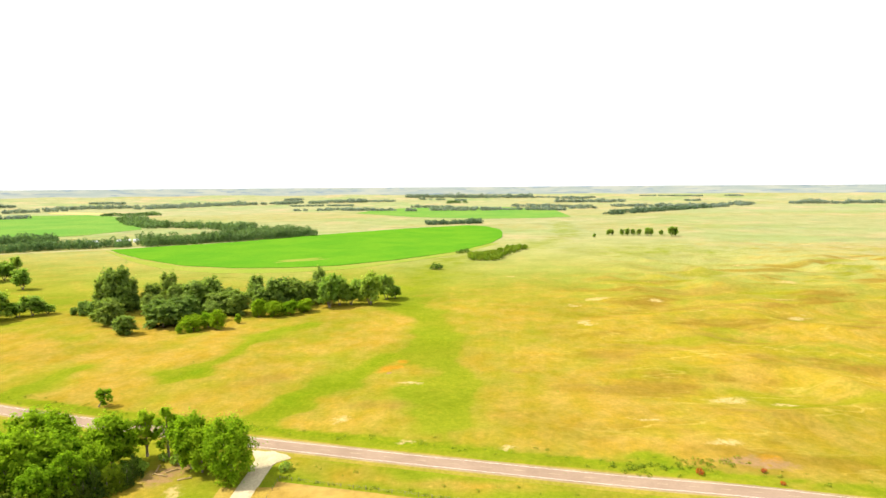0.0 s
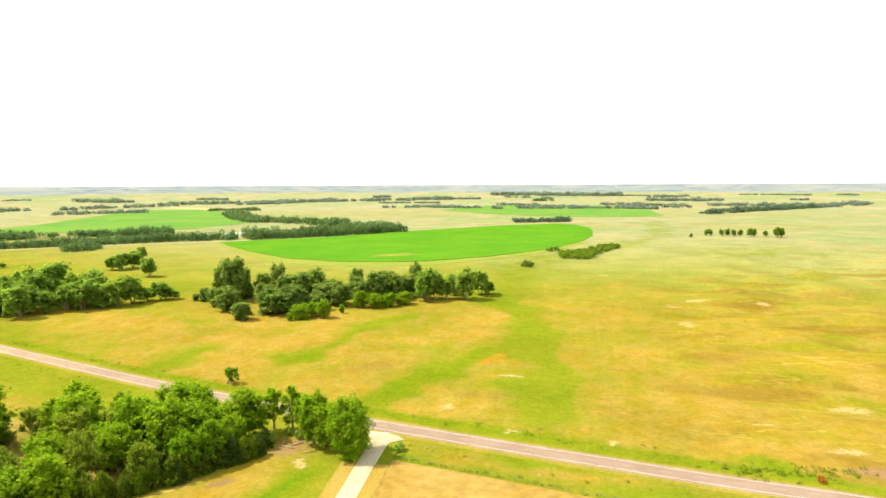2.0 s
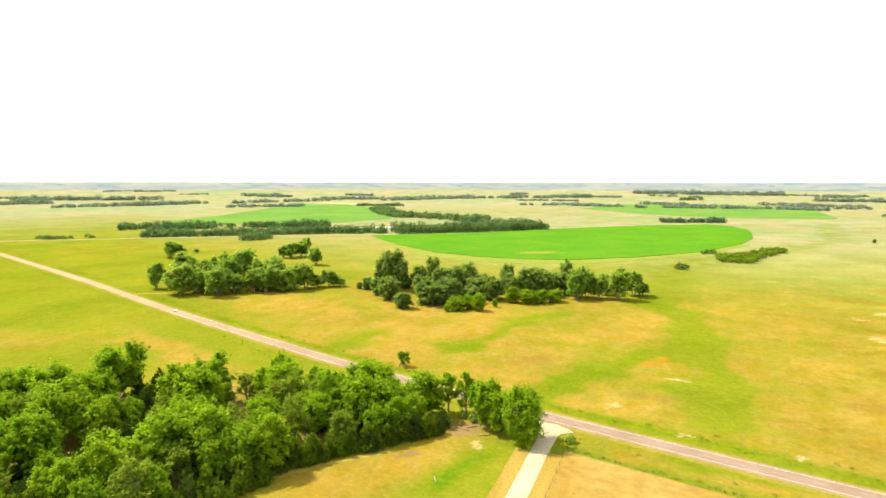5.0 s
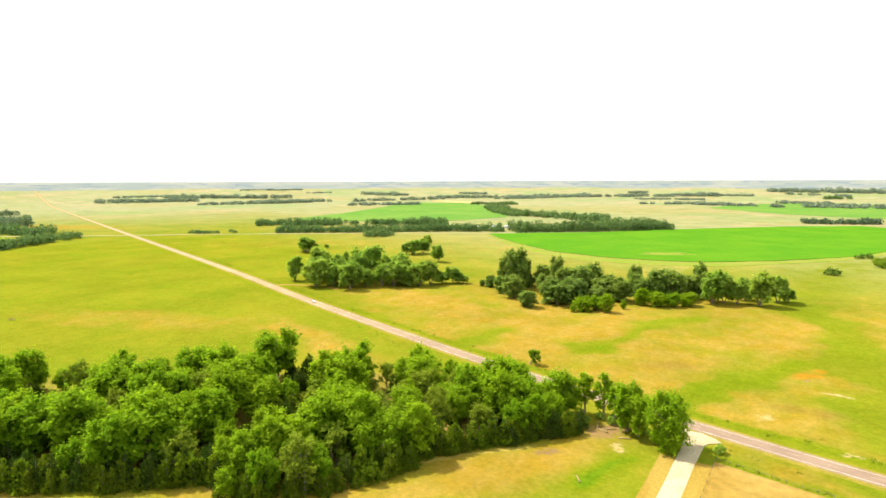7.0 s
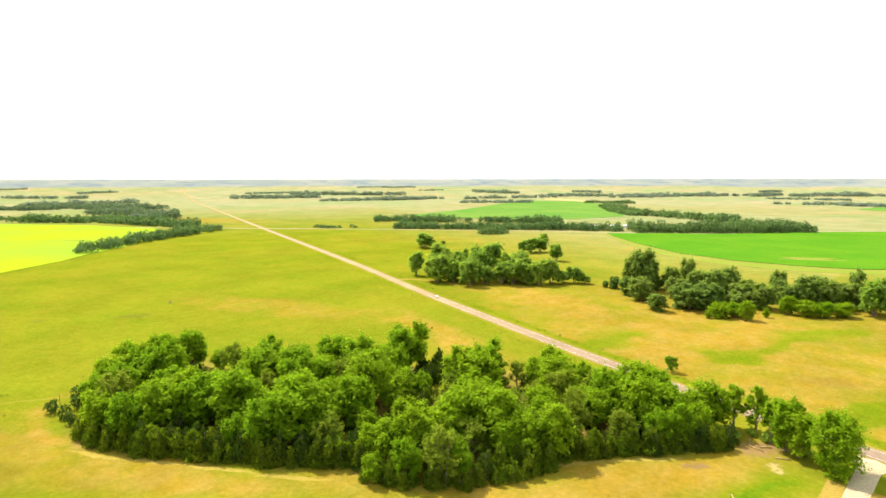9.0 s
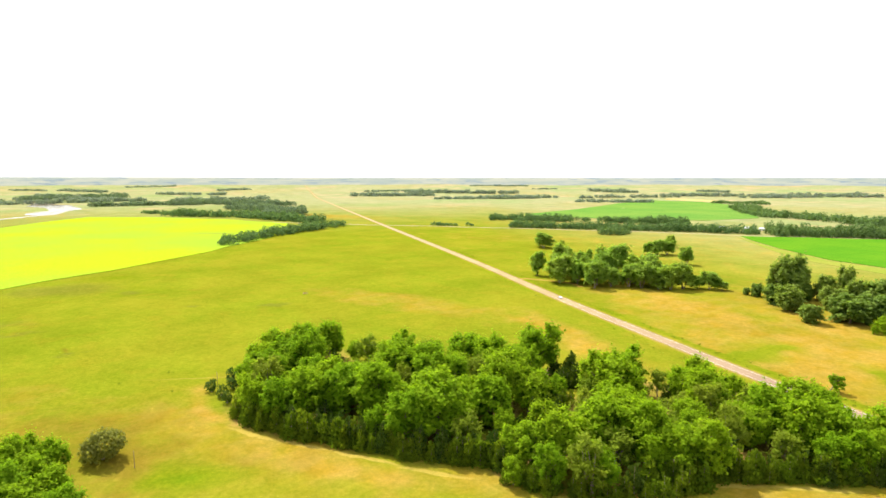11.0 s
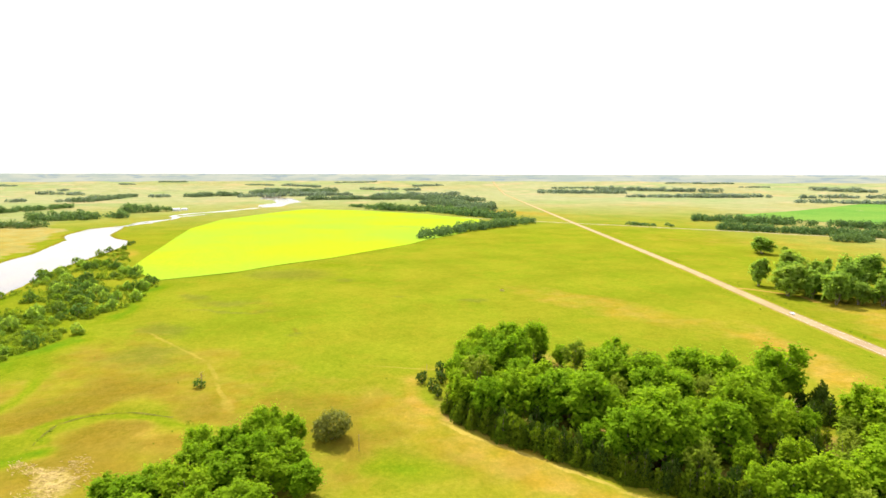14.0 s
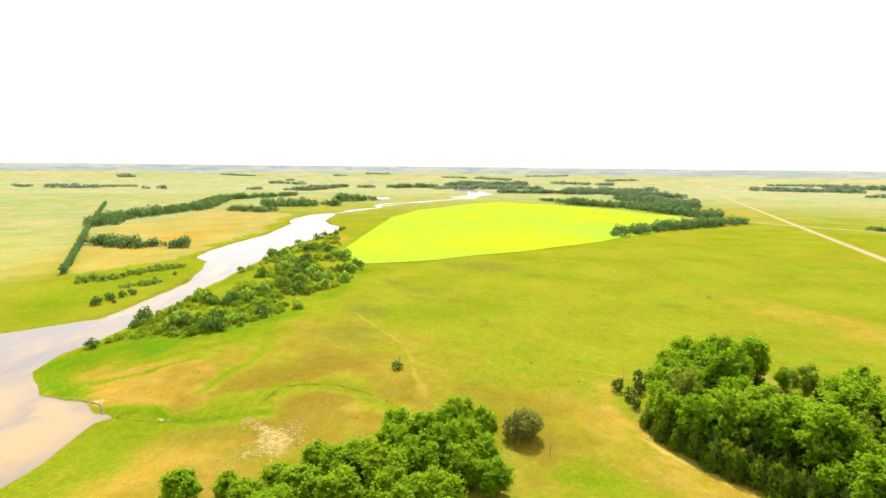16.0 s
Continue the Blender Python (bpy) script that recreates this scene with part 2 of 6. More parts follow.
    bumped(n, l, b, maths(n, l, "ADD", maths(n, l, "MULTIPLY", fine, 1.0), maths(n, l, "MULTIPLY", tuft, 0.5)), 0.6, 0.7)
    return m


DUNE_YELLOW, DUNE_BROWN_SHADE, DUNE_GREEN, STRAW_PALE = (0.305, 0.222, 0.014), (0.208, 0.128, 0.017), (0.190, 0.186, 0.009), (0.39, 0.29, 0.06)
PLAIN_GREEN, PLAIN_TAN, PLAIN_DARK, PLAIN_HAZE = (0.225, 0.265, 0.115), (0.335, 0.275, 0.155), (0.200, 0.215, 0.125), (0.272, 0.270, 0.140)
LUSH_DEEP = (0.088, 0.168, 0.006)
LITTER, WEED_BROWN, SCUFF = (0.30, 0.20, 0.055), (0.235, 0.150, 0.030), (0.135, 0.135, 0.020)
RUST_WEED, BARE_EARTH, WORN, BARE_SAND = (0.36, 0.175, 0.015), (0.25, 0.155, 0.070), (0.31, 0.235, 0.04), (0.40, 0.30, 0.115)
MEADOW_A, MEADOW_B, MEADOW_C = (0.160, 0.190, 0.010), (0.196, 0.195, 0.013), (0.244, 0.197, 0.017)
TAN_A, TAN_B = (0.292, 0.188, 0.020), (0.322, 0.212, 0.040)
LUSH_A, LUSH_B = (0.128, 0.172, 0.006), (0.168, 0.188, 0.008)
HAZY_PASTURE_A, HAZY_PASTURE_B = (0.288, 0.280, 0.080), (0.334, 0.303, 0.104)
ROUGH_GRASS = (0.150, 0.110, 0.012)
M_GROUND = ground_mat()
def road_mat():
    """Chip seal: reddish grey, with darker wheel paths by patches; cream along the western miles, a glancing-view sheen
    put into the colour.
    """
    m, n, l, b = material("chip_seal")
    g = n.new("ShaderNodeNewGeometry")
    sp = n.new("ShaderNodeSeparateXYZ")
    l.new(g.outputs["Position"], sp.inputs[0])
    # share of the painted sheen, growing westward with a ragged start
    west = ramp(n, l, maths(n, l, "ADD", maths(n, l, "MULTIPLY", sp.outputs[0], -1.0), maths(n, l, "MULTIPLY", noise_node(n, l, 0.02, 4), 120.0)), 190, 560)
    worn = ramp(n, l, noise_node(n, l, 0.05, 5, 0.65), 0.35, 0.65)
    c = mix(n, l, west, mix(n, l, worn, (0.235, 0.160, 0.104), (0.285, 0.200, 0.132)), mix(n, l, worn, (0.305, 0.225, 0.105), (0.345, 0.262, 0.130)))
    fine = noise_node(n, l, 1.5, 4, 0.6)
    c = tint(n, l, ramp(n, l, fine, 0.3, 0.7), c, (0.9, 0.9, 0.9), (1.08, 1.08, 1.08))
    l.new(c, b.inputs["Base Color"])
    b.inputs["Roughness"].default_value, b.inputs["Specular IOR Level"].default_value = 0.9, 0.1
    bumped(n, l, b, fine, 0.1, 0.02)
    return m


M_ASPHALT = road_mat()
M_ROADSIDE = rough_mat("roadside_gravel", (0.265, 0.195, 0.075), (0.315, 0.24, 0.105), 0.05, 0.95, 1.2)
M_LINE = rough_mat("road_paint", (0.62, 0.56, 0.42), (0.7, 0.64, 0.5), 0.2, 0.6, 3)
M_CENTRE = rough_mat("centre_paint", (0.30, 0.22, 0.12), (0.36, 0.27, 0.15), 0.2, 0.6, 3)
M_GRAVEL = rough_mat("gravel", (0.385, 0.31, 0.175), (0.48, 0.395, 0.24), 0.08, 0.95, 1.2, 0.4, 0.05)
M_DIRT_ROAD = rough_mat("dirt_road", (0.32, 0.27, 0.145), (0.39, 0.33, 0.19), 0.02, 0.95, 0.5)
M_SHOULDER = rough_mat("verge", (0.20, 0.175, 0.02), (0.26, 0.2, 0.03), 0.05, 0.95, 0.8)
M_MOWN = rough_mat("mown_verge", (0.285, 0.185, 0.03), (0.32, 0.225, 0.045), 0.06, 0.95, 1.0, 0.5, 0.2, stretch=(2.0, 0.2, 0))
M_STUBBLE = rough_mat("stubble", (0.285, 0.18, 0.034), (0.33, 0.22, 0.055), 0.03, 0.95, 0.25, 0.4, 0.2)
M_CROP = rough_mat("green_crop", (0.072, 0.200, 0.011), (0.095, 0.22, 0.012), 0.012, 0.9, 0.7, 0.4, 0.3)
M_CROP_PALE = rough_mat("pale_crop", (0.185, 0.235, 0.03), (0.225, 0.24, 0.04), 0.02, 0.9, 0.7, 0.4, 0.3)
M_YELLOW = rough_mat("yellow_crop", (0.228, 0.345, 0.028), (0.288, 0.366, 0.013), 0.0028, 0.9, 0.5, 0.4, 0.3)
M_CROP_FAR = rough_mat("far_crop", (0.10, 0.215, 0.035), (0.14, 0.235, 0.04), 0.006, 0.9, 0.3, 0.3, 0.3)
M_MUD = rough_mat("wet_mud", (0.10, 0.105, 0.014), (0.16, 0.14, 0.022), 0.3, 0.8, 1.5)
M_STRAW = rough_mat("straw", (0.42, 0.31, 0.10), (0.46, 0.36, 0.14), 0.01, 0.95, 0.3)
M_LEAF = leaf_mat("cottonwood_leaf", (0.188, 0.318, 0.009), (0.262, 0.375, 0.012), 0.53)
M_LEAF_DULL = leaf_mat("dull_cottonwood_leaf", (0.185, 0.260, 0.018), (0.235, 0.290, 0.024), 0.5)
M_LEAF_DARK = leaf_mat("elm_leaf", (0.185, 0.275, 0.052), (0.242, 0.312, 0.056), 0.53)
M_BUSH_DARK = leaf_mat("dark_bush_leaf", (0.105, 0.185, 0.030), (0.145, 0.215, 0.034), 0.42)
M_LEAF_MID = leaf_mat("ash_leaf", (0.230, 0.350, 0.050), (0.290, 0.385, 0.055), 0.55)
M_CEDAR = leaf_mat("cedar_needle", (0.112, 0.178, 0.010), (0.152, 0.202, 0.012), 0.45)
M_CEDAR_DARK = leaf_mat("dark_cedar_needle", (0.055, 0.098, 0.013), (0.078, 0.118, 0.014), 0.28)
M_CEDAR_ROUND = leaf_mat("round_cedar_needle", (0.070, 0.120, 0.020), (0.095, 0.140, 0.022), 0.3)
M_OLIVE = leaf_mat("olive_leaf", (0.185, 0.200, 0.040), (0.215, 0.220, 0.045), 0.48)
M_SCRUB = leaf_mat("willow_leaf", (0.155, 0.240, 0.018), (0.205, 0.270, 0.022), 0.46)
M_RED = leaf_mat("red_leaf", (0.40, 0.085, 0.02), (0.45, 0.11, 0.02), 0.4)
M_BELT_BANK = leaf_mat("bank_willow_leaf", (0.14, 0.225, 0.03), (0.17, 0.25, 0.04), 0.45)
# belt leaves turn paler and bluer by distance, haze mixed into their colour
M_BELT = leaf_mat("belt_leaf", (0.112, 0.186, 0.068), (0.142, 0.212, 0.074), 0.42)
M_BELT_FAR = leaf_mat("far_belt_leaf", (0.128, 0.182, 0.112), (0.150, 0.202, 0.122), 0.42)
M_BELT_HAZED = leaf_mat("hazed_belt_leaf", (0.195, 0.245, 0.195), (0.22, 0.268, 0.21), 0.42)
M_BELT_DARK = leaf_mat("pine_needle", (0.10, 0.152, 0.09), (0.115, 0.168, 0.095), 0.35)
M_BARK = rough_mat("bark", (0.20, 0.155, 0.105), (0.30, 0.24, 0.17), 0.6, 0.95, 4)
M_DEAD = rough_mat("dead_wood", (0.36, 0.25, 0.10), (0.42, 0.30, 0.14), 0.6, 0.9, 4)


def water_mat():
    """Shallow prairie river: pale sandy bars showing through, wind ripples."""
    m, n, l, b = material("river_water")
    bar = ramp(n, l, noise_node(n, l, 0.018, 5, 0.6, stretch=(0.8, 1.6, 10)), 0.42, 0.62)
    shoal = maths(n, l, "MAXIMUM", maths(n, l, "MULTIPLY", bar, 0.5), spots_mask(n, l, warped(n, l, ((0.03, 14.0), (0.12, 4.0))), SHOALS, 0.3, 1.2))
    l.new(mix(n, l, shoal, (0.175, 0.138, 0.105), (0.305, 0.205, 0.090)), b.inputs["Base Color"])
    b.inputs["Roughness"].default_value, b.inputs["IOR"].default_value = 0.12, 1.33
    wave = noise_node(n, l, 0.9, 4, 0.6, stretch=(1.0, 0.4, 10))
    calm = ramp(n, l, noise_node(n, l, 0.03, 3, 0.5, stretch=(0.5, 1.5, 20)), 0.4, 0.65)
    bumped(n, l, b, maths(n, l, "MULTIPLY", wave, maths(n, l, "ADD", 0.5, calm)), 0.35, 0.12)
    return m


SHOALS = [(-285, -205, 42, 22, 0), (-315, -212, 16, 12, 30), (-300, -240, 60, 20, 0), (-480, -262, 40, 6, 0), (-640, -262, 60, 8, 5)]
M_WATER = water_mat()


# ---------------------------------------------------------------- mesh tools
def mesh_of(name, verts, faces, mat, smooth=False):
    me = bpy.data.meshes.new(name)
    me.from_pydata([tuple(map(float, v)) for v in verts], [], [tuple(map(int, f)) for f in faces])
    me.materials.append(mat)
    if smooth:
        me.shade_smooth()
    me.update()
    return me


def part(name, me, parent, label=""):
    ob = new(name, me)
    ob.parent = parent
    return tagged(ob, label)


def lattice(ix, iy, seed):
    h = np.sin(ix * 127.1 + iy * 311.7 + seed * 74.7) * 43758.5453
    return h - np.floor(h)


def vnoise(x, y, seed=0):
    """Smooth noise from -1 to 1 with cells one unit wide."""
    x, y = np.asarray(x, float), np.asarray(y, float)
    ix, iy = np.floor(x), np.floor(y)
    fx, fy = x - ix, y - iy
    fx, fy = fx * fx * (3 - 2 * fx), fy * fy * (3 - 2 * fy)
    a, b2 = lattice(ix, iy, seed), lattice(ix + 1, iy, seed)
    c, d = lattice(ix, iy + 1, seed), lattice(ix + 1, iy + 1, seed)
    return 2 * (a + (b2 - a) * fx + (c - a) * fy + (a - b2 - c + d) * fx * fy) - 1


def step01(v, lo, hi):
    t = np.clip((v - lo) / (hi - lo), 0, 1)
    return t * t * (3 - 2 * t)


def line_distance(x, y, pts):
    best = np.full(np.shape(x), 1e9)
    for (ax, ay), (bx, by) in zip(pts[:-1], pts[1:]):
        dx, dy = bx - ax, by - ay
        t = np.clip(((x - ax) * dx + (y - ay) * dy) / (dx * dx + dy * dy), 0, 1)
        best = np.minimum(best, np.hypot(x - ax - t * dx, y - ay - t * dy))
    return best


def inside(x, y, poly):
    res = np.zeros(np.shape(x), bool)
    for (ax, ay), (bx, by) in zip(poly, poly[1:] + poly[:1]):
        if ay == by:
            continue
        res ^= ((ay > y) != (by > y)) & (x < (bx - ax) * (y - ay) / (by - ay) + ax)
    return res


def smooth_line(pts, gap):
    """Catmull-Rom through the points, at even steps."""
    p = [np.array(q, float) for q in pts]
    p = [2 * p[0] - p[1]] + p + [2 * p[-1] - p[-2]]
    out = []
    for a, b2, c, d in zip(p, p[1:], p[2:], p[3:]):
        k = max(2, int(np.linalg.norm(c - b2) / gap))
        for i in range(k):
            t = i / k
            out.append(0.5 * (2 * b2 + (c - a) * t + (2 * a - 5 * b2 + 4 * c - d) * t * t + (3 * b2 - a - 3 * c + d) * t ** 3))
    out.append(p[-2])
    return [tuple(q) for q in out]


# ---------------------------------------------------------------- the land
HUB = (-40.0, -27.0)
RIM, FLAT = 4900.0, 3000.0
RIVER_N = [(900, -300), (300, -260), (-100, -200), (-253, -188), (-275, -185), (-303, -185), (-321, -202), (-327, -225), (-357, -248), (-384, -250),
           (-421, -244), (-520, -242), (-602, -241), (-719, -239), (-840, -229), (-961, -210), (-1000, -205), (-1063, -214), (-1096, -237), (-1164, -257), (-1310, -260)]
RIVER_S = [(-1345, -272), (-1288, -314), (-1163, -322), (-1098, -302), (-932, -299), (-864, -310), (-767, -318), (-715, -313), (-690, -292),
           (-645, -278), (-575, -265), (-501, -267), (-457, -271), (-439, -290), (-420, -309), (-250, -340), (0, -350), (400, -400), (900, -440)]
RIVER = RIVER_N + RIVER_S
STREAM = [(-1320, -266), (-1509, -192), (-1630, -196), (-1798, -66), (-1958, 45), (-2150, 95)]
POOLS = [[(-1925, 35), (-1960, 75), (-2120, 105), (-2250, 160), (-2600, 150), (-2800, 70), (-2560, 20), (-2420, 70), (-2200, 70), (-2080, 10), (-1990, 0)],
         [(-2650, 40), (-2690, 110), (-2860, 140), (-2900, 90), (-2780, 40)]]
CREEK = [(-306, -186), (-301, -159), (-306, -137), (-318, -127), (-337, -122), (-341, -102), (-329, -80), (-315, -70)]
ROAD = [(760, 22), (400, 106), (160, 166), (60, 190), (-40, 214), (-156, 245), (-248, 275), (-403, 331), (-615, 414), (-1125, 601), (-1900, 888), (-2644, 1165), (-3257, 1400), (-4300, 1800)]
WATER_Z = -0.8


def shore(x, y):
    """Metres from the water's edge, outside positive."""
    d = line_distance(x, y, RIVER + RIVER[:1])
    d = np.where(inside(x, y, RIVER), -d, d)
    return d + 1.5 * vnoise(x / 14, y / 14, 9)


def land(x, y):
    x, y = np.asarray(x, float), np.asarray(y, float)
    d = np.hypot(x - HUB[0], y - HUB[1])
    rise = np.where(d > FLAT, 100 * (1 - d * (RIM - np.minimum(d, RIM)) / ((RIM - FLAT) * FLAT)), 0.0)
    rise = np.where(d > RIM, 100 - (d - RIM) * 0.3, rise)
    road = step01(line_distance(x, y, ROAD), 10, 60)
    z = rise + road * (0.5 * vnoise(x / 70, y / 70, 1) + 0.18 * vnoise(x / 22, y / 22, 2))
    # sand hills north of the road
    hills = step01(x - 0.22 * (y - 215), -10, 190) * step01(y + 0.24 * x, 215, 330) * (1 - step01(y, 760, 1150))
    ridge = 1 - np.abs(vnoise(x / 85 + 0.35 * y / 85, y / 50 - 0.15 * x / 50, 3))
    z = z + hills * (6.5 * ridge * ridge + 2.0 * vnoise(x / 34, y / 22, 4) + 0.5 * vnoise(x / 13, y / 10, 6) - 2.6)
    # knolls beside the junction
    for kx, ky, kr, kh in ((-22, 255, 26, 2.2), (26, 232, 24, 1.2), (110, 205, 40, 1.6), (-255, 380, 60, 1.0)):
        z = z + kh * np.exp(-((x - kx) ** 2 + (y - ky) ** 2) / (2 * kr * kr) * 2)
    # river, stream and creek
    s = shore(x, y)
    flat = step01(s, -2, 25)
    z = rise + (z - rise) * flat
    z = z + np.where(s < 8, np.clip(WATER_Z + 0.12 * s, -2.6, 0.0), 0.0)
    z = z - 0.65 * np.exp(-(line_distance(x, y, CREEK) / 3.5) ** 2)
    return z




def graded(lo, hi, start, step):
    """Grid lines that grow apart away from the start, by no more than step allows at each place."""
    lines = [start]
    for way, end in ((1, hi), (-1, lo)):
        v, s, run = start, 2.5, []
        while v * way < end * way:
            s = min(s * 1.06, step(v))
            v += s * way
            run.append(v)
        lines = lines + run if way > 0 else run[::-1] + lines
    return np.array(lines)


GX = graded(-5000, 5000, -250.0, lambda v: 2.5 if -390 < v < 60 else 5.0 if -1330 < v < 300 else 9.0 if -1400 < v < 620 else 55.0)
GY = graded(-5000, 5000, 100.0, lambda v: 2.5 if -255 < v < 300 else 5.0 if -345 < v < 480 else 9.0 if -400 < v < 900 else 55.0)
gx, gy = np.meshgrid(GX, GY)
gz = land(gx, gy)


def sheet_z(x, y):
    """The heights of the ground sheet at places."""
    x, y = np.asarray(x, float), np.asarray(y, float)
    i, j = np.clip(np.searchsorted(GX, x) - 1, 0, len(GX) - 2), np.clip(np.searchsorted(GY, y) - 1, 0, len(GY) - 2)
    u, w = (x - GX[i]) / (GX[i + 1] - GX[i]), (y - GY[j]) / (GY[j + 1] - GY[j])
    return (gz[j, i] * (1 - u) + gz[j, i + 1] * u) * (1 - w) + (gz[j + 1, i] * (1 - u) + gz[j + 1, i + 1] * u) * w


def land_z(x, y):
    return float(sheet_z(x, y))


def blob(x, y, bx, by, rx, ry, turn):
    c, s = math.cos(radians(turn)), math.sin(radians(turn))
    u, v = ((x - bx) * c + (y - by) * s) / rx, (-(x - bx) * s + (y - by) * c) / ry
    return np.exp(-(u * u + v * v) * 1.2)


# the grass cover: swales are rows of line, width, weight; patches of x, y, half length, half width, turn, weight
SWALES_NORTH = [([(-41, 496), (-11, 451), (2, 381), (-5, 320), (1, 275), (3, 235)], 20, 0.40), ([(-28, 331), (-54, 292), (-69, 262), (-80, 246)], 10, 0.6), ([(-102, 425), (-126, 371), (-134, 334), (-150, 310)], 12, 0.45),
                ([(-210, 325), (-207, 287), (-215, 275)], 9, 0.4), ([(40, 890), (-11, 715), (-41, 540)], 45, 0.45), ([(140, 960), (260, 1240), (340, 1700)], 40, 0.4)]
SWALES_RIVER = [([(-315, -70), (-341, -102), (-337, -122), (-301, -159), (-306, -186)], 9, 0.5), ([(-330, -230), (-365, -243), (-430, -220), (-480, -178), (-530, -146), (-650, -124)], 14, 0.75), ([(-303, -180), (-285, -178), (-250, -182)], 9, 0.6)]
LUSH_NORTH = [(-140, 308, 22, 20, 0, 0.8), (-88, 170, 9, 16, 20, 0.8), (-48, 192, 14, 5, -14, 0.8), (80, 200, 20, 6, -14, 0.9), (330, 900, 200, 130, 0, 0.45), (-600, 300, 250, 90, 20, 0.3), (-9, 390, 15, 45, 0, 0.5), (20, 292, 16, 26, 0, 0.4), (-300, 330, 30, 60, -30, 0.35)]
LUSH_RIVER = [(-400, -212, 60, 22, 20, 1.0), (-445, -178, 52, 22, 35, 1.0), (-520, -190, 130, 45, 10, 0.85), (-500, -325, 90, 40, 15, 0.8), (-620, -310, 90, 28, -5, 0.8), (-262, 0, 20, 12, 40, 0.95), (-640, 60, 60, 18, 35, 0.5), (-285, -172, 38, 13, 15, 0.7), (-713, 40, 24, 46, -30, 0.7), (-400, 90, 120, 60, 20, 0.3)]
DRY_ROADSIDE = [(-104, 312, 32, 22, 20, 0.8), (-67, 369, 50, 26, 10, 0.8), (-204, 387, 70, 26, -30, 0.85), (-290, 366, 140, 42, -22, 0.95), (-22, 240, 36, 18, 0, 0.75), (26, 226, 34, 16, 0, 0.7), (-66, 480, 90, 40, 10, 0.6), (60, 560, 150, 70, 10, 0.45),
                (200, 400, 220, 90, 0, 0.35), (-435, 216, 130, 30, 20, 0.62), (-290, 238, 90, 22, -20, 0.85), (-125, 140, 40, 16, 50, 0.8), (-150, 100, 45, 40, 40, 0.6), (0, 193, 80, 7, -14, 0.7), (51, 449, 40, 42, 0, 0.7)]
DRY_GROVE = [(-254, 8, 30, 12, 50, 0.55), (-235, 35, 62, 12, 36, 0.85), (-324, 20, 16, 9, 10, 0.8), (-262, 22, 75, 34, 35, 0.7), (-318, 20, 22, 12, 30, 0.9), (-275, -52, 45, 30, 20, 0.75), (-300, 6, 60, 22, 30, 0.7), (-190, 75, 40, 14, 40, 0.7), (-276, -45, 30, 26, 0, 0.4)]
DRY_RIVER = [(-330, -105, 150, 85, 20, 0.65), (-341, -61, 13, 6, 20, 0.9), (-400, -118, 60, 18, 22, 0.6), (-316, -95, 16, 12, 0, 0.65), (-268, -138, 24, 24, 0, 0.8), (-900, -400, 330, 75, -6, 0.8), (-410, -100, 100, 30, 20, 0.3), (-880, -190, 70, 22, 0, 0.6), (-1500, 620, 260, 90, 25, 0.7), (-700, 700, 250, 60, 38, 0.4), (-560, -236, 46, 6, 3, 0.9)]
ROUGH_GROUND = [(-560, -70, 90, 26, 30, 0.5), (-640, 70, 130, 18, 38, 0.4), (110, 200, 26, 9, -14, 0.6), (-445, -20, 10, 5, 20, 0.7), (-25, 258, 20, 10, 0, 0.5), (-330, -110, 140, 85, 20, 0.8), (-300, -20, 70, 45, 30, 0.68), (-420, -140, 130, 70, 10, 0.6), (-540, 470, 40, 12, 30, 0.3), (-330, 735, 20, 10, 20, 0.5)]
SWALES, LUSH, DRY = SWALES_NORTH + SWALES_RIVER, LUSH_NORTH + LUSH_RIVER, DRY_ROADSIDE + DRY_GROVE + DRY_RIVER
lush, dry, rough = np.zeros_like(gx), np.zeros_like(gx), np.zeros_like(gx)
wx = gx + 11 * vnoise(gx / 34, gy / 34, 51) + 6 * vnoise(gx / 13, gy / 13, 52)
wy = gy + 11 * vnoise(gx / 34, gy / 34, 53) + 6 * vnoise(gx / 13, gy / 13, 54)
thick = 1 + 0.5 * vnoise(gx / 45, gy / 45, 55)
road_d = line_distance(gx, gy, ROAD)
north = gy + 0.3 * gx > 200
lush = np.maximum(lush, 0.75 * np.exp(-((road_d - 12) / 4.5) ** 2) * np.where(gx > -700, 1, 0.3) * np.where(north, 1, 0.15) * (0.8 + 0.3 * vnoise(gx / 30, gy / 30, 56)))
for pts, w, k in SWALES:
    lush = np.maximum(lush, k * np.exp(-(line_distance(wx, wy, pts) / (w * thick)) ** 2) * (0.8 + 0.3 * thick))
for store, blobs in ((lush, LUSH), (dry, DRY), (rough, ROUGH_GROUND)):
    for bx, by, rx, ry, turn, k in blobs:
        np.maximum(store, k * blob(wx, wy, bx, by, rx, ry, turn), out=store)
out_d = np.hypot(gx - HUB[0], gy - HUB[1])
# pale over the northern fields, and rising with distance as painted haze
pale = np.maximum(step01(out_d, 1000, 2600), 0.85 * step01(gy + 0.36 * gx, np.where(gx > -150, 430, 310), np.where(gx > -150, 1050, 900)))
wave = vnoise(gx / 34 + 0.2 * gy / 60, gy / 48, 31) + 0.6 * vnoise(gx / 15, gy / 21, 32)
east = step01(gx + 0.1 * gy, -420, -160) * step01(gy + 0.26 * gx, 205, 230) * (1 - 0.88 * step01(gy, 370, 720))
dry = np.maximum(dry, east * (0.66 + 0.22 * wave * (1 - 0.5 * step01(gy, 330, 620))))
lush = np.maximum(lush, 0.40 * east * step01(gx, -30, 60) * step01(vnoise(gx / 50, gy / 46, 35) + 0.5 * vnoise(gx / 16, gy / 18, 36), 0.25, 0.8))
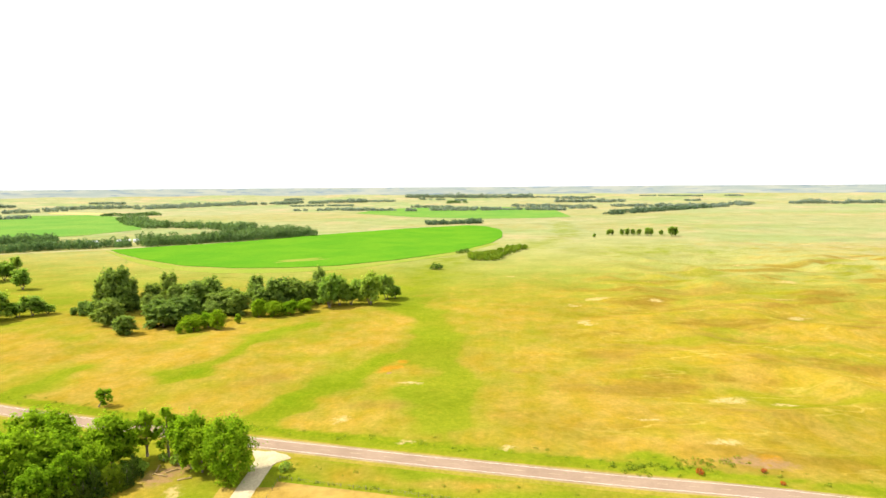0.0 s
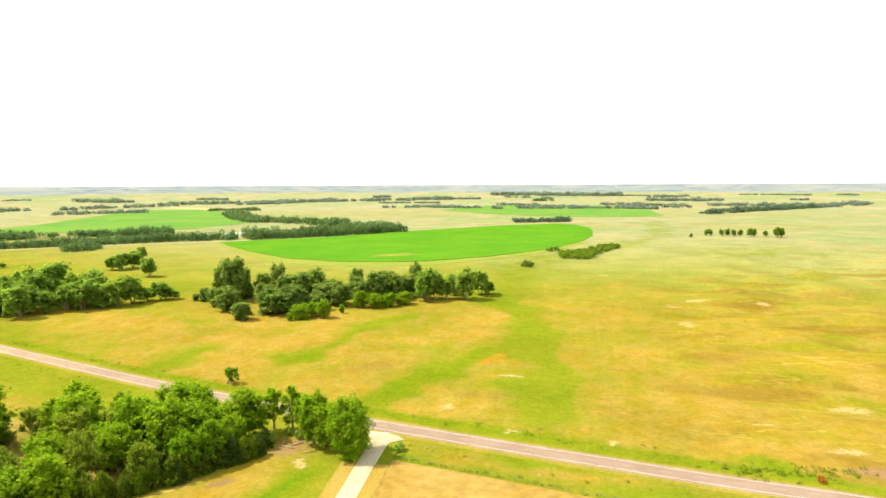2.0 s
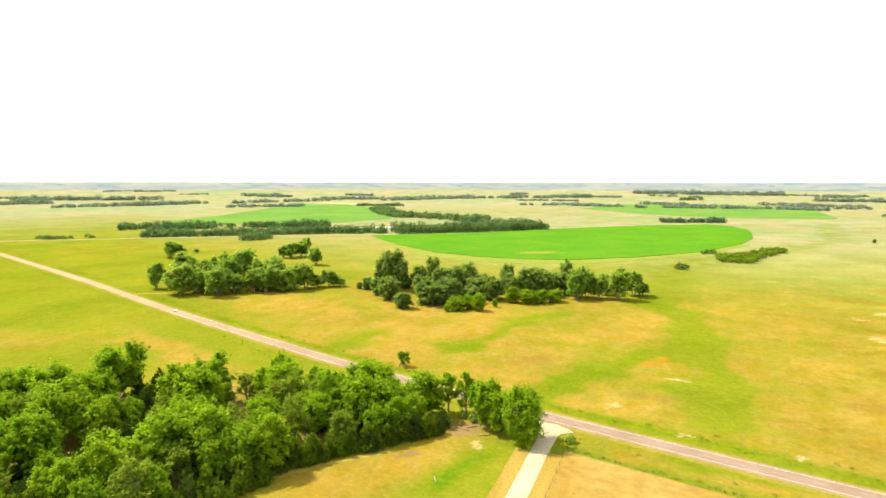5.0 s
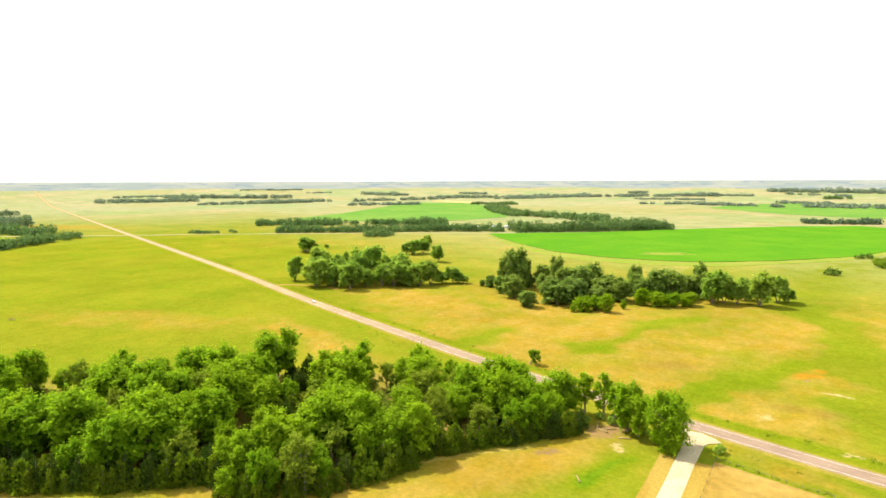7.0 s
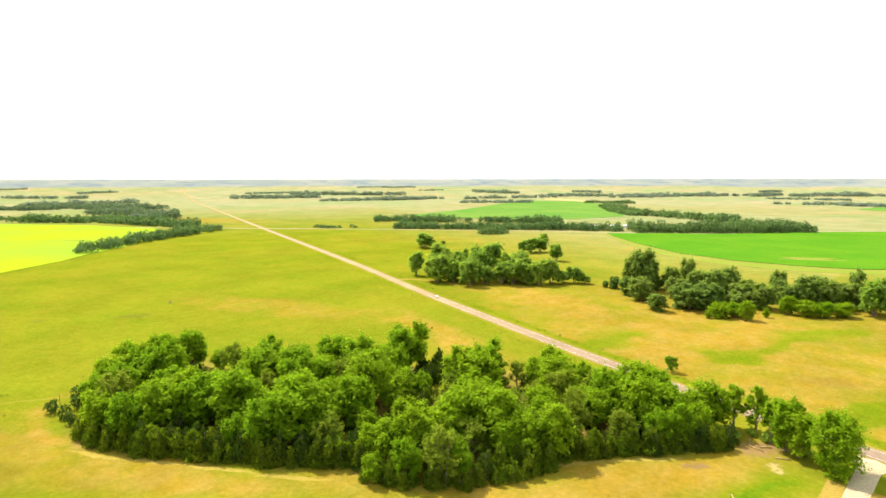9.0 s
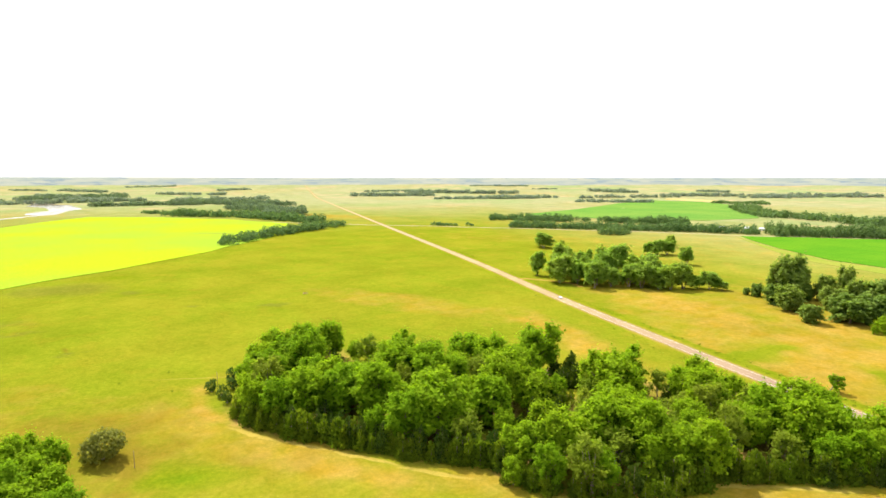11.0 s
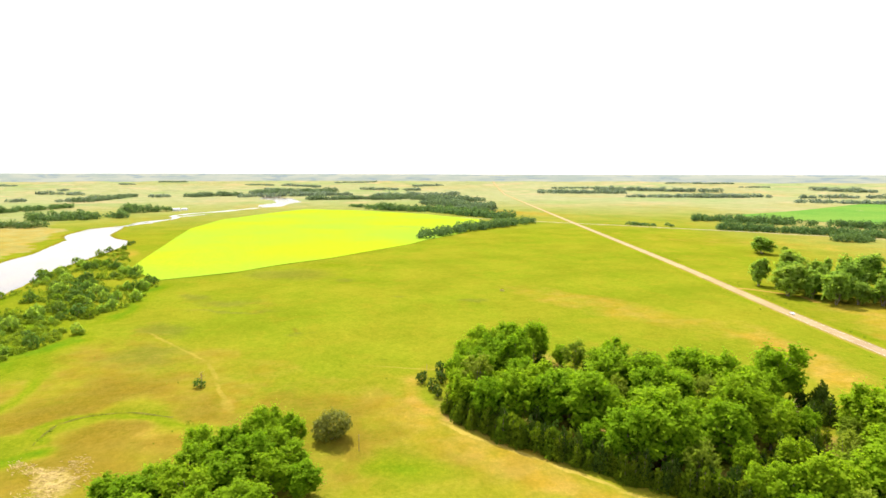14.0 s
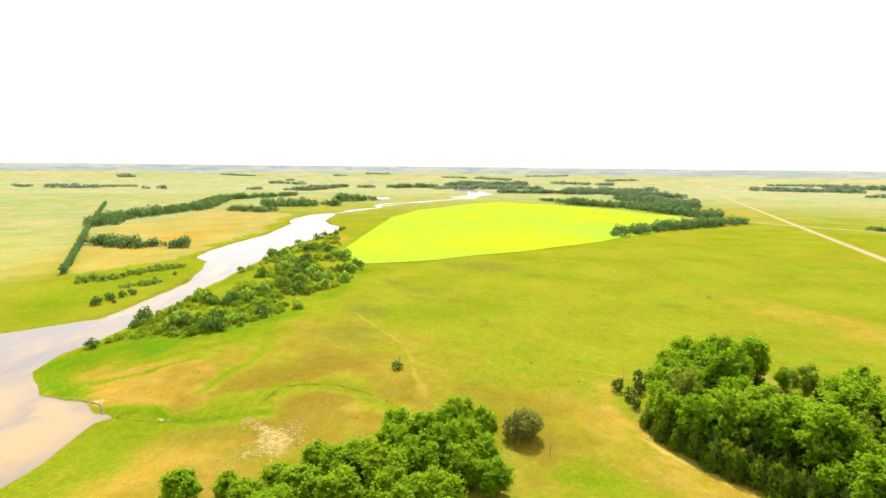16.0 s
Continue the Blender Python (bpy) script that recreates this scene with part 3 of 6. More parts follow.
dry = np.maximum(dry, 0.25 * step01(vnoise(gx / 500, gy / 300, 21), 0.1, 0.6))
lush = np.maximum(lush, 0.22 * step01(-gx, 250, 420) * (1 - step01(gy + 0.36 * gx, 160, 200)))
far_field = [(-607, -384), (-800, -480), (-960, -556), (-1140, -560), (-1400, -545), (-1430, -450), (-1290, -350), (-1150, -345), (-930, -318), (-770, -336), (-700, -330)]
dry = np.where(inside(wx, wy, far_field), np.maximum(dry, 0.5), dry)
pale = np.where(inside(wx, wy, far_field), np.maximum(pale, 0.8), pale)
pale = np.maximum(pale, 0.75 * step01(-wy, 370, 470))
rough = np.maximum(rough, 0.75 * np.exp(-((shore(gx, gy) - 3) / 4) ** 2))
wet = np.zeros_like(gx)
for pts, w, k in SWALES:
    wet = np.maximum(wet, np.exp(-(line_distance(wx, wy, pts) / (w * thick)) ** 2))
for bx, by, rx, ry, turn, k in LUSH:
    wet = np.maximum(wet, blob(wx, wy, bx, by, rx, ry, turn) * k)
dry, rough = dry * (1 - 0.85 * wet), rough * (1 - wet)
lush, dry = lush - 0.5 * dry * (lush < dry), dry - 0.6 * lush * (lush > dry)
# river slope: brown shoulders, green bank and creek
sx, sy = gx + 3.0 * vnoise(gx / 12, gy / 12, 61) + 1.2 * vnoise(gx / 5, gy / 5, 63), gy + 3.0 * vnoise(gx / 12, gy / 12, 62) + 1.2 * vnoise(gx / 5, gy / 5, 64)
brown, green = np.zeros_like(gx), np.zeros_like(gx)
SHOULDER = [(-326, -204), (-350, -213), (-371, -200), (-378, -180), (-371, -164), (-345, -152), (-322, -150), (-312, -166), (-313, -190)]
edge = line_distance(sx, sy, SHOULDER + SHOULDER[:1])
brown = np.maximum(brown, step01(np.where(inside(sx, sy, SHOULDER), edge, -edge), -4, 5))
BROWN = [(-354, -217, 17, 6, -22, 0.9), (-272, -138, 44, 13, 135, 1.0), (-385, -112, 52, 26, 30, 0.6), (-312, -90, 18, 14, 30, 0.7), (-258, -125, 20, 26, 0, 0.9), (-286, -110, 14, 12, 0, 0.9), (-330, -58, 16, 5, 10, 0.9), (-125, 135, 44, 20, 50, 0.9),
         (-135, 105, 40, 34, 40, 0.75), (-262, 20, 70, 16, 33, 0.5), (-110, 178, 12, 9, 30, 0.8), (-112, 158, 46, 15, 62, 1.0), (-430, -132, 40, 14, 25, 0.5)]
for bx, by, rx, ry, turn, k in BROWN:
    np.maximum(brown, k * blob(sx, sy, bx, by, rx, ry, turn), out=brown)
GREEN_BANK = [([(-328, -212), (-346, -234), (-368, -242), (-392, -224), (-418, -188), (-450, -162), (-482, -146)], 8, 1.0), ([(-395, -232), (-425, -205), (-440, -170), (-470, -150)], 13, 1.0), ([(-372, -200), (-395, -180), (-425, -160)], 4, 0.8),
              ([(-352, -238), (-372, -226), (-395, -205)], 6, 0.8), ([(-365, -245), (-420, -236), (-520, -232), (-640, -230)], 9, 0.8), ([(-333, -215), (-345, -204), (-360, -190), (-380, -178)], 2.6, 0.9)]
GREEN_CREEK = [([(-310, -184), (-309, -170), (-303, -158), (-303, -146), (-307, -134), (-309, -122)], 5.0, 1.0), ([(-333, -160), (-345, -156), (-368, -148), (-398, -146), (-425, -152)], 3.5, 0.75), ([(-320, -125), (-332, -131), (-338, -122), (-338, -104), (-331, -86), (-316, -72)], 3.0, 0.75),
               ([(-240, -172), (-270, -166), (-300, -172)], 6, 0.7), ([(-92, 150), (-88, 165), (-84, 180)], 6, 0.9)]
for pts, w, k in GREEN_BANK + GREEN_CREEK:
    np.maximum(green, k * np.exp(-(line_distance(sx, sy, pts) / w) ** 2), out=green)
dry, lush = np.maximum(dry, brown), lush * (1 - brown)
rough = np.maximum(rough, 0.5 * brown * (gy < 0) * (gx < -300))
rough = np.maximum(rough, 0.4 * blob(sx, sy, -272, 10, 75, 24, 33))
lush, dry, rough = np.maximum(lush, green), dry * (1 - green), rough * (1 - green)
# the habit of the land: sand hills, litter under the grove, the far plain
GROVE_W = [(-293, 30), (-270, 39), (-244, 54), (-222, 70), (-205, 88), (-205, 112), (-222, 135), (-238, 160), (-262, 178), (-284, 180), (-300, 146), (-312, 114), (-362, 104), (-370, 88), (-352, 60), (-326, 44)]
GROVE_E = [(-200, 88), (-182, 88), (-164, 96), (-150, 120), (-146, 140), (-136, 160), (-126, 186), (-134, 206), (-150, 222), (-180, 216), (-206, 206), (-230, 192), (-228, 168), (-204, 132), (-196, 110)]
dune = step01(gx - 0.22 * (gy - 215), -10, 110) * step01(gy + 0.24 * gx, 212, 245) * (1 - 0.8 * step01(gy - 0.6 * gx, 420, 640)) * (1 - 0.7 * step01(gy, 800, 1100))
under = np.zeros_like(gx)
for poly in (GROVE_W, GROVE_E):
    edge = line_distance(wx, wy, poly + poly[:1])
    under = np.maximum(under, step01(np.where(inside(wx, wy, poly), edge, -edge), -6, 2))
# distance mask that mixes the haze grey and the bands into the plain
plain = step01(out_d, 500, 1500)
ny, nx = gx.shape
me = bpy.data.meshes.new("ground")
me.vertices.add(nx * ny)
me.vertices.foreach_set("co", np.stack([gx, gy, gz], -1).ravel())
idx = np.arange(nx * ny).reshape(ny, nx)
quads = np.stack([idx[:-1, :-1], idx[:-1, 1:], idx[1:, 1:], idx[1:, :-1]], -1).reshape(-1, 4)
me.loops.add(quads.size)
me.loops.foreach_set("vertex_index", quads.ravel())
me.polygons.add(len(quads))
me.polygons.foreach_set("loop_start", np.arange(0, quads.size, 4))
me.update(calc_edges=True)
me.shade_smooth()
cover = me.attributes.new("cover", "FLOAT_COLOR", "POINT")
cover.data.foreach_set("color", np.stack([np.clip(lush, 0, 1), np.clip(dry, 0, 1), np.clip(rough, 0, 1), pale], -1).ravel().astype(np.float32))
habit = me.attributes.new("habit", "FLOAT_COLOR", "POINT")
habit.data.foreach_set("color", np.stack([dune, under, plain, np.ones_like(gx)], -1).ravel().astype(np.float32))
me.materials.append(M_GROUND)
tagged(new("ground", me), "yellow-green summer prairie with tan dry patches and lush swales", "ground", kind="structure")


def sheet(outline, gap, rise, skirt=0.0, level=None):
    """Vertices and faces of a sheet that lies on the land inside an outline."""
    o = []
    for (ax, ay), (bx, by) in zip(outline, outline[1:] + outline[:1]):
        k = max(1, int(math.hypot(bx - ax, by - ay) / gap))
        o += [(ax + (bx - ax) * i / k, ay + (by - ay) * i / k) for i in range(k)]
    xs, ys = [q[0] for q in o], [q[1] for q in o]
    px, py = np.meshgrid(np.arange(min(xs), max(xs), gap), np.arange(min(ys), max(ys), gap))
    px, py = px.ravel(), py.ravel()
    keep = inside(px, py, o) & (line_distance(px, py, o + o[:1]) > gap * 0.45)
    pts = [Vector(q) for q in o] + [Vector(q) for q in zip(px[keep], py[keep])]
    vv, _, ff, *_ = geometry.delaunay_2d_cdt(pts, [(i, (i + 1) % len(o)) for i in range(len(o))], [], 1, 0.001)
    ax, ay = np.array([v.x for v in vv]), np.array([v.y for v in vv])
    az = sheet_z(ax, ay) + rise if level is None else np.full(len(ax), level)
    verts = list(zip(ax, ay, az))
    faces = [tuple(f) for f in ff]
    if skirt:
        m = len(verts)
        oz = sheet_z(xs, ys)
        for (qx, qy), z in zip(o, oz):
            verts.append((qx, qy, z + rise))
            verts.append((qx, qy, z - skirt))
        k = len(o)
        faces += [(m + 2 * i, m + 2 * i + 1, m + 2 * ((i + 1) % k) + 1, m + 2 * ((i + 1) % k)) for i in range(k)]
    return verts, faces


def lay(name, outline, gap, rise, mat, label, category, kind="structure", skirt=0.2, level=None):
    v, f = sheet(outline, gap, rise, skirt, level)
    return tagged(new(name, mesh_of(name, v, f, mat, False)), label, category, kind=kind)


def ragged(x, y, rx, ry, turn, seed, n=40, wild=0.3):
    c, s = math.cos(radians(turn)), math.sin(radians(turn))
    out = []
    for i in range(n):
        a = math.tau * i / n
        k = 1 + wild * (1.0 * float(vnoise(1.3 * math.cos(a) + seed * 7.3, 1.3 * math.sin(a) + seed * 3.1, seed)) + 0.5 * float(vnoise(3.7 * math.cos(a), 3.7 * math.sin(a) + seed, seed)) + 0.35 * float(vnoise(9 * math.cos(a) + seed, 9 * math.sin(a), seed)))
        k = max(k, 0.15)
        u, v = rx * k * math.cos(a), ry * k * math.sin(a)
        out.append((x + u * c - v * s, y + u * s + v * c))
    return out


def ribbon(line, profile):
    """Vertices and faces of a strip along a line; profile: sideways metres (left positive) and height above the land at its middle, or None for the land there."""
    verts, faces = [], []
    p = np.array(line)
    tan = np.gradient(p, axis=0)
    tan /= np.linalg.norm(tan, axis=1)[:, None]
    nor = np.stack([-tan[:, 1], tan[:, 0]], 1)
    mid = sheet_z(p[:, 0], p[:, 1])
    for q, nn, z in zip(p, nor, mid):
        for off, up in profile:
            s = q + nn * off
            verts.append((s[0], s[1], z + up if up is not None else land_z(s[0], s[1]) - 0.15))
    k = len(profile)
    for i in range(len(p) - 1):
        for j in range(k - 1):
            faces.append((i * k + j, i * k + j + 1, (i + 1) * k + j + 1, (i + 1) * k + j))
    return verts, faces


# water
v, f = sheet([(900, -275), (300, -235), (-100, -175), (-240, -165), (-300, -160), (-345, -195), (-380, -225), (-700, -215), (-1000, -185), (-1120, -225), (-1330, -240),
              (-1380, -275), (-1290, -335), (-1160, -345), (-1090, -325), (-860, -335), (-740, -345), (-670, -312), (-560, -290), (-480, -295), (-430, -330), (-250, -365), (0, -375), (400, -425), (900, -465)], 60, 0, 0, WATER_Z)
tagged(new("water", mesh_of("water", v, f, M_WATER)), "pale bright river water under a white sky", "river", kind="structure")
v, f = ribbon(smooth_line(STREAM, 15), [(-9, 0.2), (0, 0.25), (9, 0.2)])
k = 1.0 + 0.45 * vnoise(np.arange(len(v) // 3) / 4.0, np.zeros(len(v) // 3), 5)
v = [tuple(v[3 * (i // 3) + 1][j] + (q[j] - v[3 * (i // 3) + 1][j]) * (k[i // 3] if j < 2 else 1) for j in range(3)) for i, q in enumerate(v)]
tagged(new("water_stream", mesh_of("water_stream", v, f, M_WATER)), "narrow pale stream winding through meadow", "stream", kind="structure")
v, f = sheet(POOLS[0], 30, 0.3, 0.3)
tagged(new("water_pool", mesh_of("water_pool", v, f, M_WATER)), "bright pool of the distant river", "river", kind="structure")
for i, (x, y, rx, ry) in enumerate(((-1440, -228, 40, 9), (-1385, -240, 30, 12), (-1600, -165, 46, 9), (-1745, -95, 40, 10), (-1860, -20, 34, 12))):
    v, f = sheet(ragged(x, y, rx, ry, 140, i + 3, wild=0.6), 14, 0.22, 0.2)
    tagged(new("water_backwater", mesh_of("water_backwater", v, f, M_WATER)), "small bright backwater beside the stream", "river", kind="structure")
v, f = sheet(POOLS[1], 40, 0.5, 0.4)
tagged(new("water_reach", mesh_of("water_reach", v, f, M_WATER)), "bright far reach of the river", "river", kind="structure")

# highway, with paint, and gravel roads
line = smooth_line(ROAD, 12)
v, f = ribbon(line, [(-8.5, None), (-5.6, 0.14), (5.6, 0.14), (8.5, None)])
tagged(new("road_verge", mesh_of("road_verge", v, f, M_SHOULDER)), "dry mown grass verge along the highway", "verge", kind="structure")
cut = next(i for i, q in enumerate(line) if q[0] < -380)
for side in (-1, 1):
    v, f = ribbon(line, [(side * 4.3, 0.2), (side * 5.2, 0.16)])
    tagged(new("road_shoulder", mesh_of("road_shoulder", v, f, M_ROADSIDE)), "tan gravel shoulder of the highway", "shoulder", kind="structure")
SLAB = [(-4.3, 0.05), (-4.2, 0.24), (0, 0.29), (4.2, 0.24), (4.3, 0.05)]
v, f = ribbon(line[:cut + 1], SLAB)
road = tagged(new("road", mesh_of("road", v, f, M_ASPHALT)), "sun-bleached reddish-grey two-lane asphalt highway", "road", kind="structure")
v, f = ribbon(line[cut:], SLAB)
tagged(new("road_far", mesh_of("road_far", v, f, M_ASPHALT)), "worn far stretch of the highway, glancing sheen painted pale", "road", kind="structure")
for side in (-1, 1):
    v, f = ribbon(line[:cut + 1], [(side * 3.45 - 0.09, 0.262), (side * 3.45 + 0.09, 0.262)])
    part("edge_line", mesh_of("edge_line", v, f, M_LINE), road, "pale painted edge line")
dash = smooth_line(ROAD, 4.0)
v, f = [], []
for i in range(0, len(dash) - 2, 3):
    if dash[i][0] < -375:
        break
    a, b2 = ribbon(dash[i:i + 2], [(-0.13, 0.305), (0.13, 0.305)])
    f += [tuple(k + len(v) for k in q) for q in b2]
    v += a
part("centre_line", mesh_of("centre_line", v, f, M_CENTRE), road, "faded dashed centre line")

DRIVE = [(-71, -60), (-69, 60), (-67, 130), (-66.5, 165), (-66.5, 188), (-66, 203), (-65, 216)]
line = smooth_line(DRIVE, 6)
v, f = ribbon(line, [(-3.5, 0.02), (-3.1, 0.12), (0, 0.17), (3.1, 0.12), (3.5, 0.02)])
tagged(new("road_gravel", mesh_of("road_gravel", v, f, M_GRAVEL)), "pale gravel side road meeting the highway", "gravel road", kind="structure")
lay("junction_apron", [(-70, 201), (-63, 202), (-61.5, 206), (-57, 209.2), (-60, 212.6), (-74, 216.5), (-72.5, 213), (-70, 208)], 4, 0.19, M_GRAVEL, "flared pale gravel mouth of the side road", "gravel road")
for a, b2 in ((-9.5, -3.3), (3.3, 9.0)):
    v, f = ribbon(smooth_line(DRIVE[:-2], 8), [(a, 0.02), (a + 0.5, 0.08), (b2, 0.08)])
    tagged(new("mown_strip", mesh_of("mown_strip", v, f, M_MOWN)), "tan mown strip beside the gravel road", "verge", kind="structure")

FIELD_ROAD = [(-1500, 330), (-1290, 480), (-1120, 610), (-980, 722), (-815, 835), (-672, 930), (-570, 985), (-376, 1130), (-290, 1250), (-91, 1450), (104, 1585), (330, 1720), (700, 1900)]
v, f = ribbon(smooth_line(FIELD_ROAD, 15), [(-3.6, 0.05), (-3.1, 0.25), (3.1, 0.25), (3.6, 0.05)])
tagged(new("road_dirt", mesh_of("road_dirt", v, f, M_DIRT_ROAD)), "pale dirt section road behind the green field", "dirt road", kind="structure")
v, f = ribbon(smooth_line([(-460, 352), (-470, 368), (-430, 385), (-405, 378)], 5), [(-2.8, 0.05), (-2, 0.16), (2, 0.16), (2.8, 0.05)])
tagged(new("road_track", mesh_of("road_track", v, f, M_MOWN)), "short pale dirt approach beside the tree clump", "track", kind="structure")

# fields
lay("field_green", [(-556, 976), (-376, 1117), (-288, 1235), (-168, 1360), (-91, 1440), (60, 1545), (112, 1500), (135, 1400), (133, 1310), (120, 1180), (90, 1060), (32, 925), (-66, 808), (-136, 756), (-200, 735),
                     (-265, 735), (-340, 762), (-436, 843), (-510, 920)], 30, 0.7, M_CROP, "bright green irrigated crop field with curved edge", "crop field")
lay("field_margin", [(-560, 965), (-510, 905), (-436, 815), (-345, 725), (-265, 690), (-190, 690), (-120, 720), (-60, 775), (30, 890), (100, 1040), (80, 1050), (20, 915), (-66, 800), (-136, 750), (-200, 728), (-265, 728), (-340, 755), (-436, 836), (-515, 920)],
    20, 0.25, M_CROP_PALE, "pale green margin along the crop field", "crop field")
lay("field_yellow", [(-757, -163), (-676, -128), (-690, -80), (-700, -56), (-735, -15), (-773, 50), (-878, 178), (-925, 215), (-1010, 310), (-1180, 420), (-1290, 455), (-1500, 380), (-1700, 250), (-1790, 128), (-1640, 20), (-1443, -88), (-1238, -138), (-1000, -152)],
    30, 0.6, M_YELLOW, "glowing yellow-green crop field beside the river", "crop field")
lay("field_far_west", [(-1221, 1101), (-1300, 1400), (-1500, 1900), (-1650, 2300), (-1400, 2330), (-1180, 2160), (-1000, 1900), (-760, 1480), (-790, 1300), (-930, 1170), (-1080, 1090)], 60, 0.6, M_CROP_FAR, "distant round green crop field", "crop field")
lay("field_far_north", [(-345, 2333), (-300, 2700), (-180, 2900), (100, 2960), (340, 2950), (480, 2500), (427, 1960), (300, 1880), (118, 1870), (-100, 2000)], 60, 0.6, M_CROP_FAR, "distant pale green crop field", "crop field")
lay("field_straw", ragged(-1500, 2480, 220, 70, -20, 4, wild=0.15), 60, 0.5, M_STRAW, "distant strip of ripe straw", "crop field")
lay("field_stubble", [(-57, 60), (-57.5, 192), (-26, 184.5), (8, 176), (60, 163), (160, 138), (160, 20)], 12, 0.08, M_STUBBLE, "bare tan stubble field below the highway", "stubble field")

lay("field_patch", ragged(-195, 808, 34, 11, 30, 8, n=60, wild=0.9), 8, 0.76, M_CROP_PALE, "pale thin spot in the green crop", "crop field")
lay("field_patch", ragged(-1138, 268, 46, 8, 52, 9, wild=0.5), 8, 0.68, M_CROP_PALE, "dull strip in the yellow-green crop", "crop field")


# ---------------------------------------------------------------- trees
def tube(verts, faces, pts, radii, n=6):
    base = len(verts)
    for i, (p, r) in enumerate(zip(pts, radii)):
        d = (pts[min(i + 1, len(pts) - 1)] - pts[max(i - 1, 0)]).normalized()
        u = d.orthogonal().normalized()
        w = d.cross(u)
        for k in range(n):
            a = math.tau * k / n
            verts.append(p + r * (u * math.cos(a) + w * math.sin(a)))
    for i in range(len(pts) - 1):
        for k in range(n):
            a, b2 = base + i * n + k, base + i * n + (k + 1) % n
            faces.append((a, b2, b2 + n, a + n))
    faces.append(tuple(base + (len(pts) - 1) * n + k for k in range(n)))


def tufts(rng, lobes, density, size, upward=0.35, jitter=0.8, inner=0.72, sweep=0.0, foot=-0.75):
    """Leaf tufts on the shells of a crown's lobes: four corners each, folded on the diagonal. lobes: rows of centre and radii."""
    out = []
    L2 = np.array(lobes)
    for c in L2:
        area = 4 * math.pi * ((c[3] * c[4]) ** 1.6 / 3 + (c[3] * c[5]) ** 1.6 / 3 + (c[4] * c[5]) ** 1.6 / 3) ** (1 / 1.6)
        k = max(6, int(area * density))
        d = rng.normal(size=(k, 3))
        d /= np.linalg.norm(d, axis=1)[:, None]
        d = d[d[:, 2] > foot]
        k = len(d)
        p = c[:3] + d * c[3:6] * rng.uniform(0.64, 1.28, (k, 1))
        hide = np.zeros(k, bool)
        for o in L2:
            if o is not c and not np.array_equal(o, c):
                hide |= (((p - o[:3]) / o[3:6]) ** 2).sum(1) < inner ** 2
        p, d = p[~hide], d[~hide]
        k = len(p)
        nrm = d + np.array([0, 0, upward]) + rng.normal(size=(k, 3)) * jitter
        nrm /= np.linalg.norm(nrm, axis=1)[:, None]
        t = np.cross(nrm, rng.normal(size=(k, 3)))
        t /= np.linalg.norm(t, axis=1)[:, None]
        if sweep:
            t = d * 0.55 + np.array([0, 0, sweep]) + rng.normal(size=(k, 3)) * 0.42
            t /= np.linalg.norm(t, axis=1)[:, None]
            nrm = np.cross(t, np.cross(nrm, t))
            nrm /= np.linalg.norm(nrm, axis=1)[:, None]
        w = np.cross(nrm, t)
        s = size * rng.uniform(0.6, 1.35, (k, 1))
        bend = nrm * s * 0.22
        out.append(np.stack([p - t * s * 0.62, p + w * s * 0.42 * rng.uniform(0.6, 1.2, (k, 1)) + bend, p + t * s * 0.62, p - w * s * 0.42 * rng.uniform(0.6, 1.2, (k, 1)) + bend], 1))
    q = np.concatenate(out)
    return q.reshape(-1, 3)


def quad_mesh(name, v, mat):
    k = len(v) // 4
    m = bpy.data.meshes.new(name)
    m.vertices.add(4 * k)
    m.vertices.foreach_set("co", np.asarray(v, np.float32).ravel())
    m.loops.add(4 * k)
    m.loops.foreach_set("vertex_index", np.arange(4 * k, dtype=np.int32))
    m.polygons.add(k)
    m.polygons.foreach_set("loop_start", np.arange(0, 4 * k, 4, dtype=np.int32))
    m.materials.append(mat)
    m.update(calc_edges=True)
    return m


def spray(rng, centre, way, length, width, count, size):
    """Leaf tufts about one branch end, drawn out along its way."""
    way = way / np.linalg.norm(way)
    p = centre + np.outer(rng.normal(size=count) * 0.5 * length, way) + rng.normal(size=(count, 3)) * 0.5 * width
    nrm = way * 0.6 + np.array([0, 0, 0.75]) + rng.normal(size=(count, 3)) * 0.45
    nrm /= np.linalg.norm(nrm, axis=1)[:, None]
    t = np.cross(nrm, rng.normal(size=(count, 3)))
    t /= np.linalg.norm(t, axis=1)[:, None]
    w = np.cross(nrm, t)
    s = size * rng.uniform(0.6, 1.4, (count, 1))
    bend = nrm * s * 0.22
    return np.stack([p - t * s * 0.62, p + w * s * 0.42 + bend, p + t * s * 0.62, p - w * s * 0.42 + bend], 1).reshape(-1, 3)


